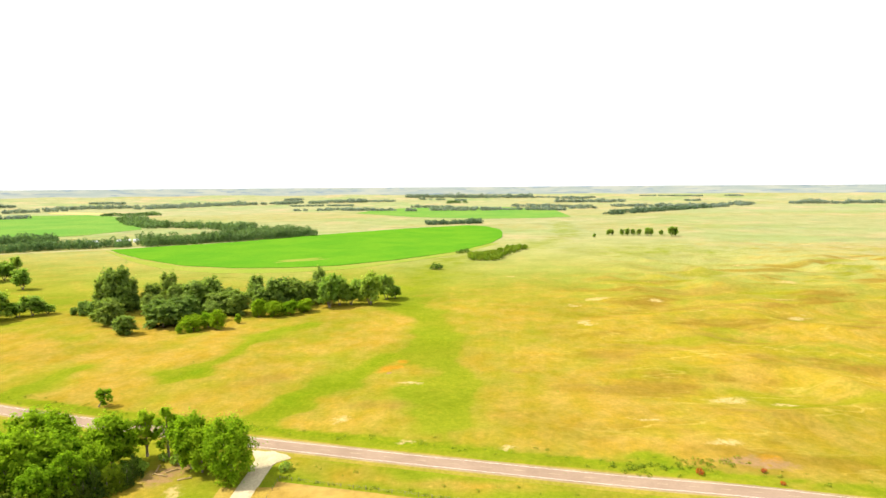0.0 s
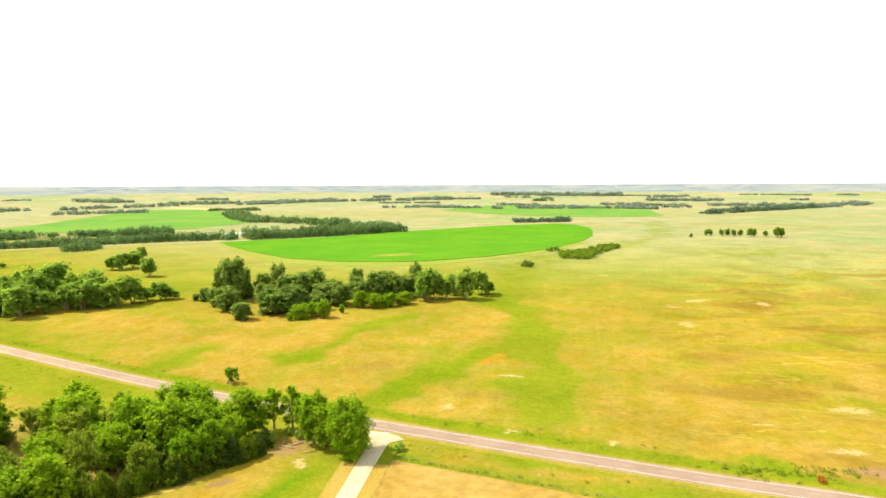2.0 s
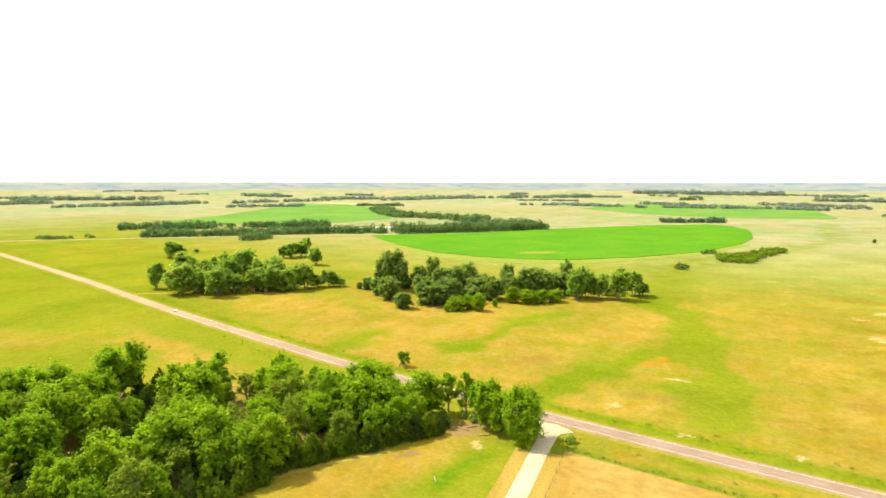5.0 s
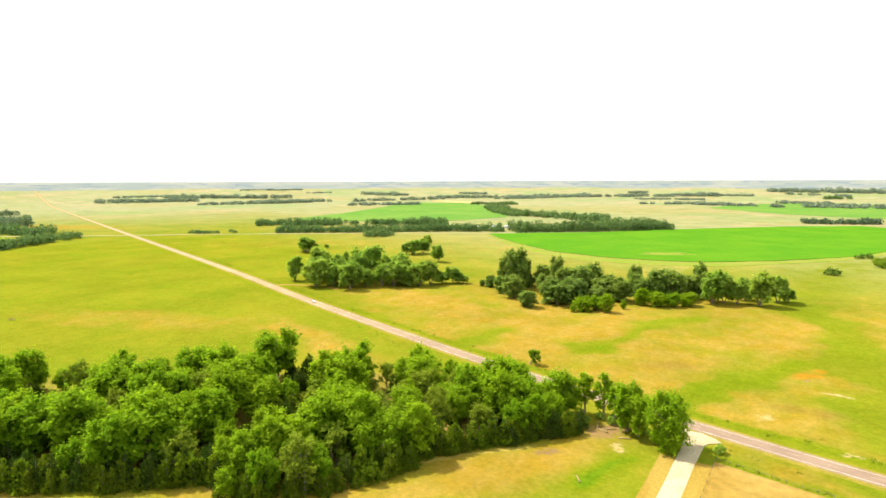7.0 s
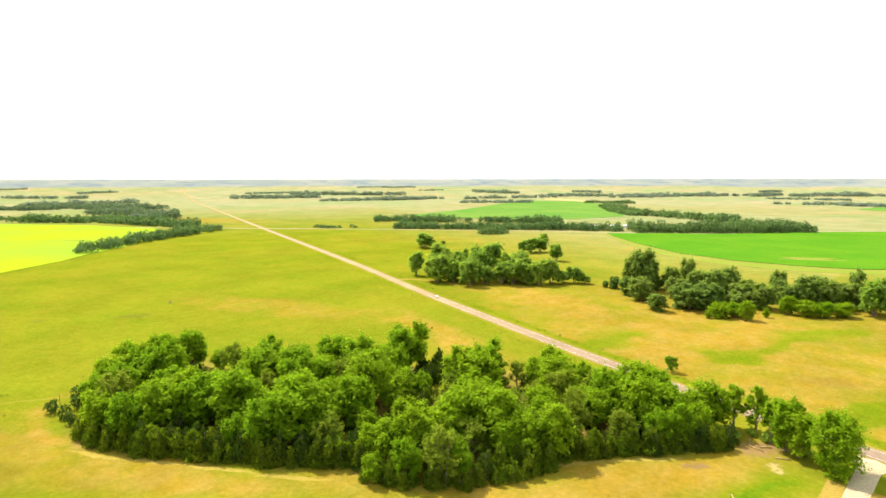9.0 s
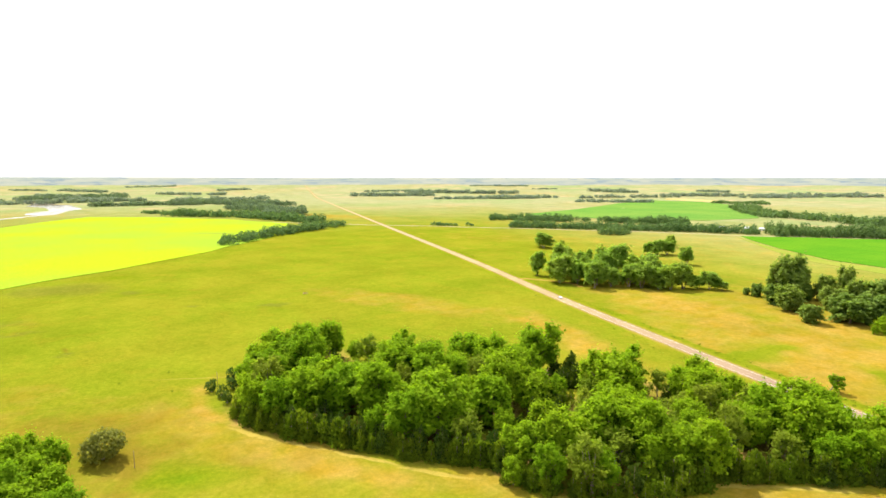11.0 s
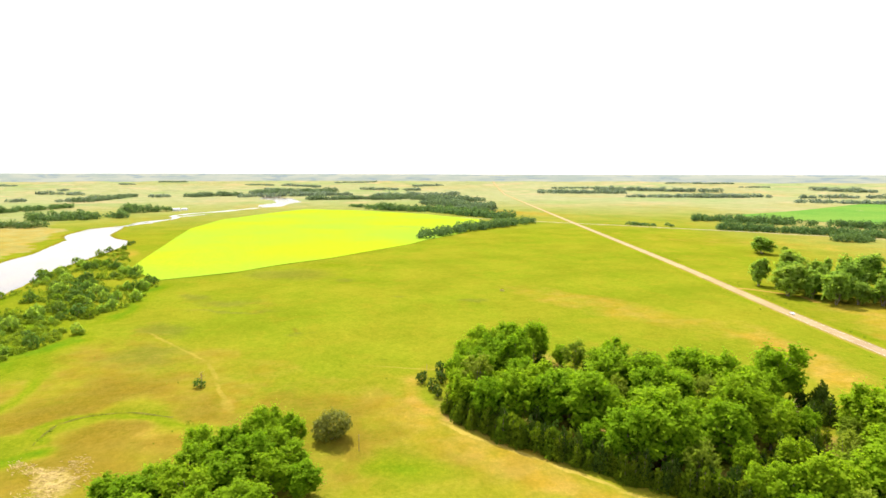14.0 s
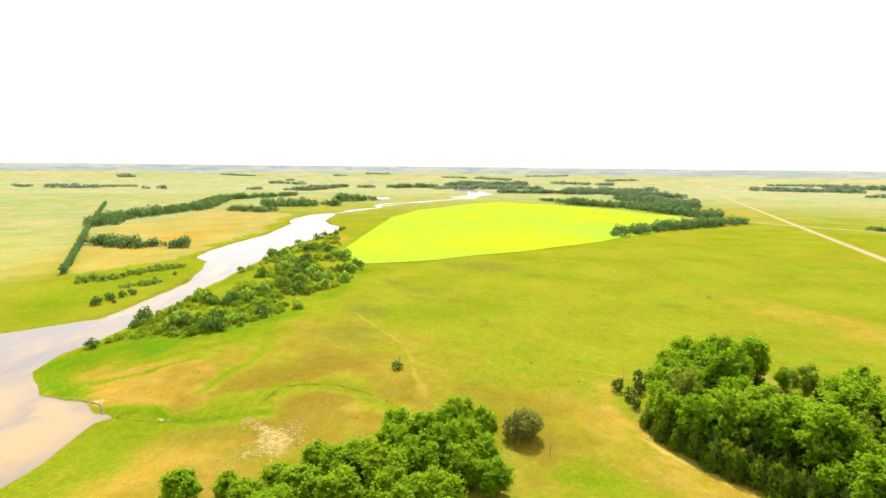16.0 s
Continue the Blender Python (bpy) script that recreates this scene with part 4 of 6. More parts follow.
def broad_tree(seed, h, w, sprays, count, size, mat, low=0.25, stems=1, open_top=1.0):
    """A broad-leaved tree: stems that fork into limbs, each ending in upswept sprays of leaves, ragged with gaps."""
    rng = np.random.default_rng(seed)
    v, f, quads, ends = [], [], [], []
    heads = max(5, sprays // 12)
    lean = rng.uniform(-0.06, 0.06, 2) * w
    for i in range(heads):
        # a head is one bough of the crown with its own rounded mass
        z = low + (0.97 - low) * ((i + 0.6) / heads) ** 0.8
        env = math.sqrt(max(0.05, 1 - ((z - 0.55) / 0.5) ** 2)) if z > 0.55 else math.sqrt(max(0.25, 1 - ((z - 0.55) / 0.7) ** 2))
        a = i * 2.399 + rng.uniform(-0.5, 0.5)
        r = w * 0.34 * env * rng.uniform(0.5, 1.1)
        head = np.array([r * math.cos(a) + lean[0] * z, r * math.sin(a) + lean[1] * z, h * z * rng.uniform(0.9, 1.0)])
        ends.append(head)
        rh = w * rng.uniform(0.15, 0.24) * (0.75 + 0.25 * env)
        for k in range(12):
            d = rng.normal(size=3) + np.array([0.5 * math.cos(a), 0.5 * math.sin(a), 0.55 * open_top])
            d /= np.linalg.norm(d)
            c = head + d * rh * rng.uniform(0.45, 1.05) * np.array([1, 1, 0.9])
            if c[2] < low * h * 0.6:
                continue
            s = w * rng.uniform(0.055, 0.1)
            quads.append(spray(rng, c, d + np.array([0, 0, 0.35]), s * 1.5, s, count, size))
    core = np.array([lean[0] * 0.5, lean[1] * 0.5, h * (0.45 + 0.3 * low)])
    for k in range(heads):
        d = rng.normal(size=3) * np.array([w * 0.17, w * 0.17, h * 0.15])
        quads.append(spray(rng, core + d, np.array([0.1, 0, 1.0]), w * 0.12, w * 0.12, count, size * 1.3))
    crown = quad_mesh("crown", np.concatenate(quads), mat)
    r0 = 0.024 * h / math.sqrt(stems)
    for j in range(stems):
        a = j * 2.2 + rng.uniform(0, 1)
        out = Vector((math.cos(a), math.sin(a), 0)) * (0.12 * w if stems > 1 else 0.02 * w)
        knots = [Vector((0, 0, -0.4)) + out * 0.25, Vector((0, 0, 0.12 * h)) + out * 0.5, Vector((0, 0, 0.35 * h)) + out, Vector((0, 0, 0.6 * h)) + out * 1.4, Vector((0, 0, 0.84 * h)) + out * 1.6]
        tube(v, f, knots, [r0 * 1.3, r0, r0 * 0.75, r0 * 0.42, r0 * 0.12], 7)
        for head in ends[j::stems]:
            tip = Vector(head)
            root = Vector((0, 0, max(0.14 * h, tip.z * 0.42))) + out * 0.8
            mid = root.lerp(tip, 0.5) + Vector((0, 0, 0.04 * h))
            tube(v, f, [root, mid, tip], [r0 * 0.5, r0 * 0.32, r0 * 0.1], 5)
    return crown, mesh_of("trunk", v, f, M_BARK, True)


def cone_tree(seed, h, w, density, size, mat):
    """A cedar: a dense pointed crown, ragged with upswept sprays, nearly to the ground."""
    rng = np.random.default_rng(seed)
    rows = []
    for i in range(7):
        z = 0.10 + 0.8 * i / 6
        r = w * 0.5 * (1 - z) ** 0.7 * rng.uniform(0.8, 1.2) + 0.15
        rows.append((rng.uniform(-0.12, 0.12) * w, rng.uniform(-0.12, 0.12) * w, h * z, r, r, h * 0.12))
    crown = quad_mesh("crown", tufts(rng, rows, density, size, 0.1, 0.5, 0.6, 1.1), mat)
    v, f = [], []
    tube(v, f, [Vector((0, 0, -0.3)), Vector((0, 0, 0.3 * h)), Vector((0, 0, 0.9 * h))], [0.03 * h, 0.022 * h, 0.006 * h], 6)
    return crown, mesh_of("trunk", v, f, M_BARK, True)


def bush_shape(seed, h, w, density, size, mat):
    rng = np.random.default_rng(seed)
    rows = []
    for i in range(6):
        a = i * 1.05 + rng.uniform(-0.3, 0.3)
        r = w * 0.27 * rng.uniform(0.6, 1.2)
        s = w * rng.uniform(0.2, 0.3)
        rows.append((r * math.cos(a), r * math.sin(a), h * rng.uniform(0.3, 0.66), s, s, h * rng.uniform(0.24, 0.36)))
    rows.append((0, 0, h * 0.5, w * 0.3, w * 0.3, h * 0.48))
    crown = quad_mesh("crown", tufts(rng, rows, density, size, 0.3, 0.6), mat)
    v, f = [], []
    for i in range(4):
        a = i * 1.6
        tube(v, f, [Vector((0.1 * math.cos(a), 0.1 * math.sin(a), -0.2)), Vector((0.16 * w * math.cos(a), 0.16 * w * math.sin(a), 0.5 * h))], [0.02 * h + 0.03, 0.02], 5)
    return crown, mesh_of("stem", v, f, M_BARK, True)


def kinds(make, seeds, *args):
    return [make(s, *args) for s in seeds]


COTTON = kinds(broad_tree, (11, 12, 13, 14, 15, 16), 19.0, 15.0, 240, 24, 0.85, M_LEAF, 0.16)
COTTON_DULL = kinds(broad_tree, (71, 72, 73), 19.0, 14.0, 144, 17, 0.8, M_LEAF_DULL, 0.22, 2, 1.2)
COTTON_FULL = kinds(broad_tree, (17, 18), 19.0, 17.0, 264, 34, 0.68, M_LEAF, 0.08)
COTTON_THIN = kinds(broad_tree, (19, 20), 19.0, 9.0, 108, 24, 0.75, M_LEAF, 0.26)
ELM = kinds(broad_tree, (21, 22, 23, 24, 25), 18.0, 14.0, 240, 17, 1.2, M_LEAF_DARK, 0.03, 1, 0.6)
ASH = kinds(broad_tree, (31, 32, 33, 34), 18.0, 14.0, 192, 17, 1.15, M_LEAF_MID, 0.24, 3, 0.8)
CEDAR = kinds(cone_tree, (41, 42, 43, 44), 7.5, 4.4, 3.4, 0.75, M_CEDAR)
CEDAR_DARK = kinds(cone_tree, (45, 46), 9.0, 5.2, 2.8, 0.85, M_CEDAR_DARK)
BUSH = kinds(bush_shape, (51, 52, 53), 4.0, 5.0, 1.7, 0.98, M_SCRUB)
BUSH_DARK = kinds(bush_shape, (54, 55), 4.0, 5.0, 1.7, 0.98, M_BUSH_DARK)
CEDAR_ROUND = kinds(bush_shape, (62, 63), 4.0, 4.0, 2.6, 0.8, M_CEDAR_ROUND)
BUSH_MID = kinds(bush_shape, (58, 59), 4.0, 5.0, 1.7, 0.98, M_LEAF_MID)
OLIVE = kinds(bush_shape, (56, 57), 10.0, 12.0, 4.5, 0.8, M_OLIVE)
RED = kinds(bush_shape, (61,), 2.4, 2.6, 6.0, 0.45, M_RED)


def plant(name, variants, x, y, size, rng, label, group, wide=1.0, stem="trunk", category="tree"):
    crown, trunk = variants[int(rng.integers(len(variants)))]
    base = new(name)
    base.empty_display_size = 0.5
    base.matrix_basis = pose(x, y, land_z(x, y), 0, 0, rng.uniform(0, 360)) @ Matrix.Diagonal((size * wide, size * wide, size, 1))
    part(stem, trunk, base)
    part("crown", crown, base)
    return tagged(base, label, category, group)


def plant_sized(name, variants, rows, full, rng, label, group, least=0.0):
    """Trees of given height and spread, from variants of a full height and spread."""
    for x, y, h, w in rows:
        size = h / full[0]
        plant(name, variants, x, y, size, rng, label, group, max(least, w / full[1] / size))


def scatter(poly, gap, rng, edge=0.0, tries=6000):
    """Places in an outline, no two nearer than gap."""
    lo, hi = np.min(poly, 0), np.max(poly, 0)
    p = rng.uniform(lo, hi, (tries, 2))
    p = p[inside(p[:, 0], p[:, 1], poly)]
    if edge:
        p = p[line_distance(p[:, 0], p[:, 1], poly + poly[:1]) > edge]
    got = np.empty((0, 2))
    for q in p:
        if not len(got) or ((got - q) ** 2).sum(1).min() > gap * gap:
            got = np.vstack([got, q])
    return [(float(x), float(y)) for x, y in got]


rng = np.random.default_rng(7)
# the big grove
CLEARINGS = [(-312, 92), (-255, 66), (-214, 120), (-198, 171), (-217, 134)]
for poly, lo, hi, gap in ((GROVE_W, 0.66, 1.3, 10.4), (GROVE_E, 0.55, 1.18, 9.6)):
    for x, y in scatter(poly, gap, rng, 3.0):
        if rng.uniform() < 0.12 or any(math.hypot(x - px, y - py) < 8 for px, py in CLEARINGS):
            continue
        s = rng.uniform(lo, hi) * (0.82 if x < -285 and y > 80 else 1.0)
        dull = rng.uniform() < (0.32 if poly is GROVE_E else 0.1)
        plant("cottonwood_tree", COTTON_DULL if dull else COTTON, x, y, s * (0.85 if dull else 1.0), rng, "thin dull-green cottonwood with bare twigs in the big grove" if dull else "tall leafy green cottonwood in the big grove", "trees of the big grove", rng.uniform(0.85, 1.15))
    for x, y in scatter(poly, 8.5, rng, 1.0, 500)[:30]:
        plant("cedar_tree", CEDAR_DARK, x, y, rng.uniform(0.6, 1.2), rng, "dark green cedar under the cottonwoods", "cedars of the big grove")
for x, y in ((-236, 172), (-244, 178), (-250, 184), (-228, 178), (-300, 118), (-306, 124), (-312, 108)):
    plant("cedar_tree", CEDAR_DARK, x, y, rng.uniform(1.2, 1.5), rng, "dark green cedar behind the cottonwoods", "cedars of the big grove")
FRONT = smooth_line([(-296, 29), (-273, 37), (-247, 53), (-220, 70), (-205, 83), (-194, 91)], 1.6)
FRONT2 = smooth_line([(-162, 114), (-150, 138), (-136, 157), (-123, 173), (-109, 189)], 1.7)
for x, y in FRONT + FRONT2:
    plant("cedar_tree", CEDAR, x + rng.uniform(-2.2, 1.8), y + rng.uniform(-1.8, 2.2), rng.uniform(0.8, 1.5), rng, "olive-green cedar in the row along the grove", "cedar row along the grove", rng.uniform(0.75, 1.0))
GAP = smooth_line([(-248, 176), (-232, 156), (-219, 137), (-212, 116), (-203, 98), (-194, 88)], 4.2)
for x, y in GAP:
    for k in range(2):
        plant("cedar_tree", CEDAR_DARK if rng.uniform() < 0.6 else CEDAR, x + rng.normal() * 3.0, y + rng.normal() * 3.0, rng.uniform(0.6, 1.25), rng, "dark green cedar filling the gap of the grove", "cedars in the grove's gap")
for x, y in smooth_line([(-190, 82), (-180, 86), (-172, 91), (-161, 101), (-152, 117), (-149, 130)], 3.0):
    plant("cedar_tree", CEDAR, x + rng.uniform(-1.5, 1.5), y + rng.uniform(0, 3.5), rng.uniform(0.7, 1.3), rng, "olive-green cedar at the foot of the grove", "cedar row along the grove", 0.95)
for x, y in smooth_line([(-292, 34), (-268, 42), (-241, 57), (-214, 75), (-203, 88)], 4.5):
    plant("cedar_tree", CEDAR_DARK, x + rng.uniform(-1.5, 1.5), y + rng.uniform(-1, 3), rng.uniform(0.9, 1.35), rng, "tall dark cedar behind the cedar row", "cedars of the big grove", 0.85)
for x, y, s in ((-352, 68, 1.05), (-352, 83, 1.08), (-346, 96, 1.1), (-338, 53, 0.92), (-330, 50, 0.85), (-319, 43, 0.88), (-338, 62, 0.9), (-306, 38, 0.8), (-187, 84, 0.5), (-196, 92, 0.72), (-178, 92, 0.75), (-166, 104, 0.7), (-208, 120, 0.7), (-226, 148, 0.62), (-213, 104, 0.6)):
    plant("cottonwood_tree", COTTON, x, y, s, rng, "smaller bright cottonwood at the grove's edge", "trees of the big grove", 0.95)
for x, y, s in ((-333, 29, 1.55), (-323, 31, 1.5), (-340, 41, 1.9), (-346, 50, 1.7), (-315, 31, 1.4), (-331, 38, 1.5)):
    plant("cedar_tree", CEDAR_ROUND, x, y, s, rng, "dark round cedar at the grove's end", "cedars at the grove's end", 0.8)
for x, y in smooth_line([(-106, 193), (-113, 181), (-122, 170), (-131, 160), (-140, 150)], 2.6):
    plant("cedar_tree", CEDAR_DARK if rng.uniform() < 0.5 else CEDAR, x + rng.normal() * 1.6 - 2, y + rng.normal() * 1.6 + 2, rng.uniform(0.65, 1.15), rng, "dark green cedar in the hedge by the yard", "cedar row along the grove", 0.95)
for x, y, s in ((-118, 190, 0.7), (-122, 182, 0.8), (-127, 174, 0.75), (-131, 192, 0.9), (-134, 180, 0.85), (-124, 198, 0.8)):
    plant("cottonwood_tree", COTTON, x, y, s, rng, "smaller bright cottonwood at the grove's edge", "trees of the big grove", 0.95)
# trees beside the junction
for x, y, s, w, var in ((-74, 194.5, 1.06, 0.95, COTTON_FULL), (-91, 202, 1.02, 0.78, COTTON), (-103.5, 211, 1.05, 0.95, COTTON_THIN), (-97, 205, 0.95, 0.85, COTTON_THIN), (-112, 212, 0.98, 1.0, COTTON_THIN), (-120, 203, 1.0, 1.08, COTTON), (-86, 199, 0.9, 0.9, COTTON)):
    plant("cottonwood_tree", var, x, y, s, rng, "big roadside cottonwood beside the gravel junction", "trees at the junction", w)
for x, y in ((-112, 205), (-114, 199), (-98, 206), (-84, 203), (-110, 192), (-116, 190), (-120, 194), (-108, 200), (-93, 208), (-104, 208)):
    plant("bush", BUSH_MID, x, y, rng.uniform(0.7, 1.1), rng, "green bush under the roadside trees", "bushes at the junction", stem="stem", category="bush")
plant("bush", BUSH_MID, -57, 200, 0.9, rng, "green bush by the gravel apron", "bushes at the junction", stem="stem", category="bush")
lone = plant("cottonwood_tree", COTTON_THIN, -160, 263, 0.5, rng, "lone leaning tree beyond the highway", "", 1.6)
lone.matrix_basis = pose(-160, 263, land_z(-160, 263), 0, 24, 0) @ Matrix.Diagonal((0.8, 0.8, 0.5, 1))
# trees on the river slope
SLOPE_TOP = [(-284, -43, 16, 12), (-281, -36, 13, 10), (-279, -49, 16, 12), (-279, -67, 14, 12), (-276, -57, 14, 12), (-260, -77, 12, 13), (-260, -91, 10, 12), (-254, -83, 12, 13), (-247, -101, 10, 11), (-247, -116, 7, 8), (-245, -129, 9, 12)]
SLOPE_FOOT = [(-242, -92, 12, 14), (-239, -81, 13, 14), (-249, -69, 14, 14), (-256, -59, 14, 14), (-254, -44, 13, 13), (-249, -36, 11, 11), (-239, -107, 9, 12), (-234, -64, 14, 15), (-234, -52, 14, 15), (-266, -50, 15, 14), (-267, -66, 13, 13), (-232, -98, 11, 13), (-270, -42, 14, 12), (-262, -38, 12, 11)]
plant_sized("cottonwood_tree", COTTON, SLOPE_TOP + SLOPE_FOOT, (19.0, 15.0), rng, "leafy green cottonwood on the river slope", "trees on the river slope")
plant("olive_tree", OLIVE, -287, -21, 1.12, rng, "round grey-green wild olive on dry grass", "", 1.1, "stem")
# the wood beyond the highway
WOOD_WEST = [(-263, 466, 36, 24), (-274, 469, 29, 16), (-262, 483, 25, 16), (-288, 463, 11, 10), (-264, 441, 15, 15), (-246, 426, 18, 20), (-258, 479, 12, 14), (-221, 398, 12, 16), (-247, 490, 20, 18), (-234, 493, 28, 16), (-205, 421, 18, 26),
             (-194, 433, 19, 23), (-200, 501, 23, 21), (-206, 479, 23, 27), (-297, 464, 6, 6), (-221, 482, 20, 19), (-257, 488, 9, 11), (-228, 455, 17, 18)]
WOOD_MID = [(-164, 463, 19, 21), (-180, 464, 17, 21), (-164, 510, 24, 13), (-140, 482, 25, 25), (-128, 490, 23, 23), (-115, 507, 19, 21), (-113, 525, 27, 13), (-130, 509, 21, 11), (-160, 496, 19, 16), (-183, 491, 16, 16), (-178, 440, 14, 16), (-150, 478, 17, 16)]
WOOD_LOW = [(-178, 409, 10, 16), (-162, 413, 13, 11), (-171, 419, 10, 13), (-184, 401, 5, 5), (-178, 403, 3.5, 4), (-146, 455, 13, 12), (-134, 455, 11, 16), (-123, 460, 10.6, 14), (-113, 470, 10, 15), (-154, 432, 6.5, 5)]
WOOD_EAST = [(-96, 487, 26, 20), (-89, 496, 23, 17), (-79, 496, 18, 15), (-75, 516, 18, 16), (-63, 497, 25, 22), (-51, 519, 21, 20), (-44, 527, 11, 11), (-100, 500, 18, 15)]
plant_sized("elm_tree", ELM, WOOD_WEST, (18.0, 14.0), rng, "dark green rounded elm in the wood beyond the highway", "trees of the wood")
plant_sized("elm_tree", ELM, WOOD_MID, (18.0, 14.0), rng, "dark grey-green tree in the middle of the wood", "trees of the wood")
plant_sized("young_tree", COTTON_FULL, WOOD_LOW, (19.0, 17.0), rng, "low round bright-green tree at the foot of the wood", "low trees before the wood")
plant_sized("ash_tree", ASH, WOOD_EAST, (18.0, 14.0), rng, "mid-green tree at the wood's eastern end", "trees of the wood")
# the clump by the highway
CLUMP = [(-433, 379, 25, 28), (-476, 393, 24, 17), (-469, 422, 31, 27), (-418, 387, 20, 15), (-396, 385, 24, 20), (-412, 414, 31, 25), (-413, 436, 33, 32), (-390, 401, 17, 17), (-380, 414, 20, 19), (-370, 419, 22, 22), (-378, 444, 27, 27), (-358, 427, 14, 17),
         (-350, 434, 22, 20), (-345, 446, 22, 22), (-428, 400, 22, 22), (-404, 398, 22, 22), (-385, 430, 25, 24), (-452, 402, 24, 22), (-362, 434, 20, 20), (-337, 457, 12, 14), (-329, 462, 15, 18), (-320, 467, 8, 11), (-445, 428, 26, 21)]
PASTURE_TREES = [(-642, 577, 21, 29), (-495, 632, 19, 24), (-491, 650, 19, 23), (-426, 587, 20, 18), (-535, 730, 17, 15), (-654, 630, 6, 7), (-505, 630, 16, 14), (-655, 585, 15, 16)]
plant_sized("ash_tree", ASH, CLUMP, (18.0, 14.0), rng, "mid-green open-stemmed tree of the clump by the highway", "trees of the clump")
plant_sized("ash_tree", ASH, PASTURE_TREES, (18.0, 14.0), rng, "scattered pasture tree beyond the highway", "scattered pasture trees")
# pasture trees and bushes to the north
for x, y, s in ((297, 1148, 0.45), (338, 1196, 0.75), (346, 1200, 0.7), (365, 1194, 0.75), (376, 1193, 0.8), (387, 1192, 0.75), (400, 1195, 0.8), (416, 1190, 0.85), (422, 1186, 0.8), (443, 1187, 0.7), (455, 1162, 1.0), (463, 1166, 0.9)):
    plant("elm_tree", ASH, x, y, s * rng.uniform(0.85, 1.15), rng, "dark pasture tree on open grassland", "pasture trees in a row")
BRUSH = [(35, 800), (73, 795), (98, 870), (140, 950), (120, 960), (80, 890), (40, 860)]
for x, y in scatter(BRUSH, 8, rng):
    plant("bush", BUSH, x, y, rng.uniform(1.3, 2.1), rng, "olive-green thicket bush beside the crop field", "thicket by the crop field", stem="stem", category="bush")
for x, y, s in ((-11, 718, 2.0), (-5, 716, 1.8), (28, 893, 1.6), (36, 897, 1.8), (22, 890, 1.2)):
    plant("bush", BUSH_DARK, x, y, s, rng, "dark bush beside the crop field", "bushes by the crop field", stem="stem", category="bush")
for x, y, s in ((88, 193, 1.0), (112, 185, 0.6), (110, 193, 0.7)):
    plant("bush", RED, x, y, s, rng, "rust-red bush on the road bank", "red bushes", stem="stem", category="bush")
# river scrub
SCRUB = [(-402, -214), (-415, -240), (-479, -241), (-560, -236), (-640, -230), (-760, -232), (-962, -202), (-760, -160), (-651, -125), (-567, -134), (-487, -153), (-455, -167), (-424, -180)]
def on_bank(x, y, least):
    """True for places in the thicket, off the bare bank and its clearings."""
    wet = float(shore(np.array([x]), np.array([y]))[0]) < 3
    return not wet and ((x + 565) / 55) ** 2 + ((y + 232) / 17) ** 2 > 1 and float(vnoise(x / 20, y / 20, 77)) > least


low = []
for x, y in scatter(SCRUB, 4.2, rng, 1.0, 12000):
    x, y = x + rng.normal() * 3, y + rng.normal() * 3
    if on_bank(x, y, -0.2):
        g = rng.uniform(0.5, 1.5)
        low.append(tufts(rng, [(x, y, land_z(x, y) + 0.9 * g, 1.7 * g, 1.7 * g, 1.2 * g), (x + g, y, land_z(x, y) + 1.5 * g, 1.0 * g, 1.0 * g, 0.9 * g)], 1.6, 0.95, 0.4, 0.6, 0.6))
tagged(new("willow_scrub", quad_mesh("willow_scrub", np.concatenate(low), M_SCRUB)), "low willow scrub along the river bank", "undergrowth", kind="stuff")
for x, y in scatter(SCRUB, 7.5, rng, 1.5, 6000)[:330]:
    x, y = x + rng.normal() * 4, y + rng.normal() * 4
    if on_bank(x, y, -0.08):
        k = rng.uniform()
        plant("willow_bush", BUSH_DARK if k < 0.5 else BUSH_MID if k < 0.85 else BUSH, x, y, float(rng.choice([0.8, 1.1, 1.4, 1.8, 2.2])), rng, "dark willow clump on the river bank", "scrub on the river bank", rng.uniform(0.75, 1.05), stem="stem", category="bush")
for x, y, s in ((-393, -240, 1.3), (-434, -237, 1.3), (-446, -240, 1.4), (-455, -241, 1.2), (-660, -128, 1.6), (-672, -134, 1.7), (-990, -200, 1.5), (-1010, -198, 1.2), (-361, -72, 1.0), (-491, -293, 1.5), (-496, -296, 1.3), (-506, -291, 1.3), (-511, -296, 1.1),
                (-516, -288, 1.2), (-525, -284, 1.0), (-531, -290, 0.8), (-497, -284, 0.6), (-610, -290, 0.8), (-585, -296, 0.7)):
    plant("bush", BUSH_DARK, x, y, s, rng, "dark round bush near the river", "bushes near the river", stem="stem", category="bush")


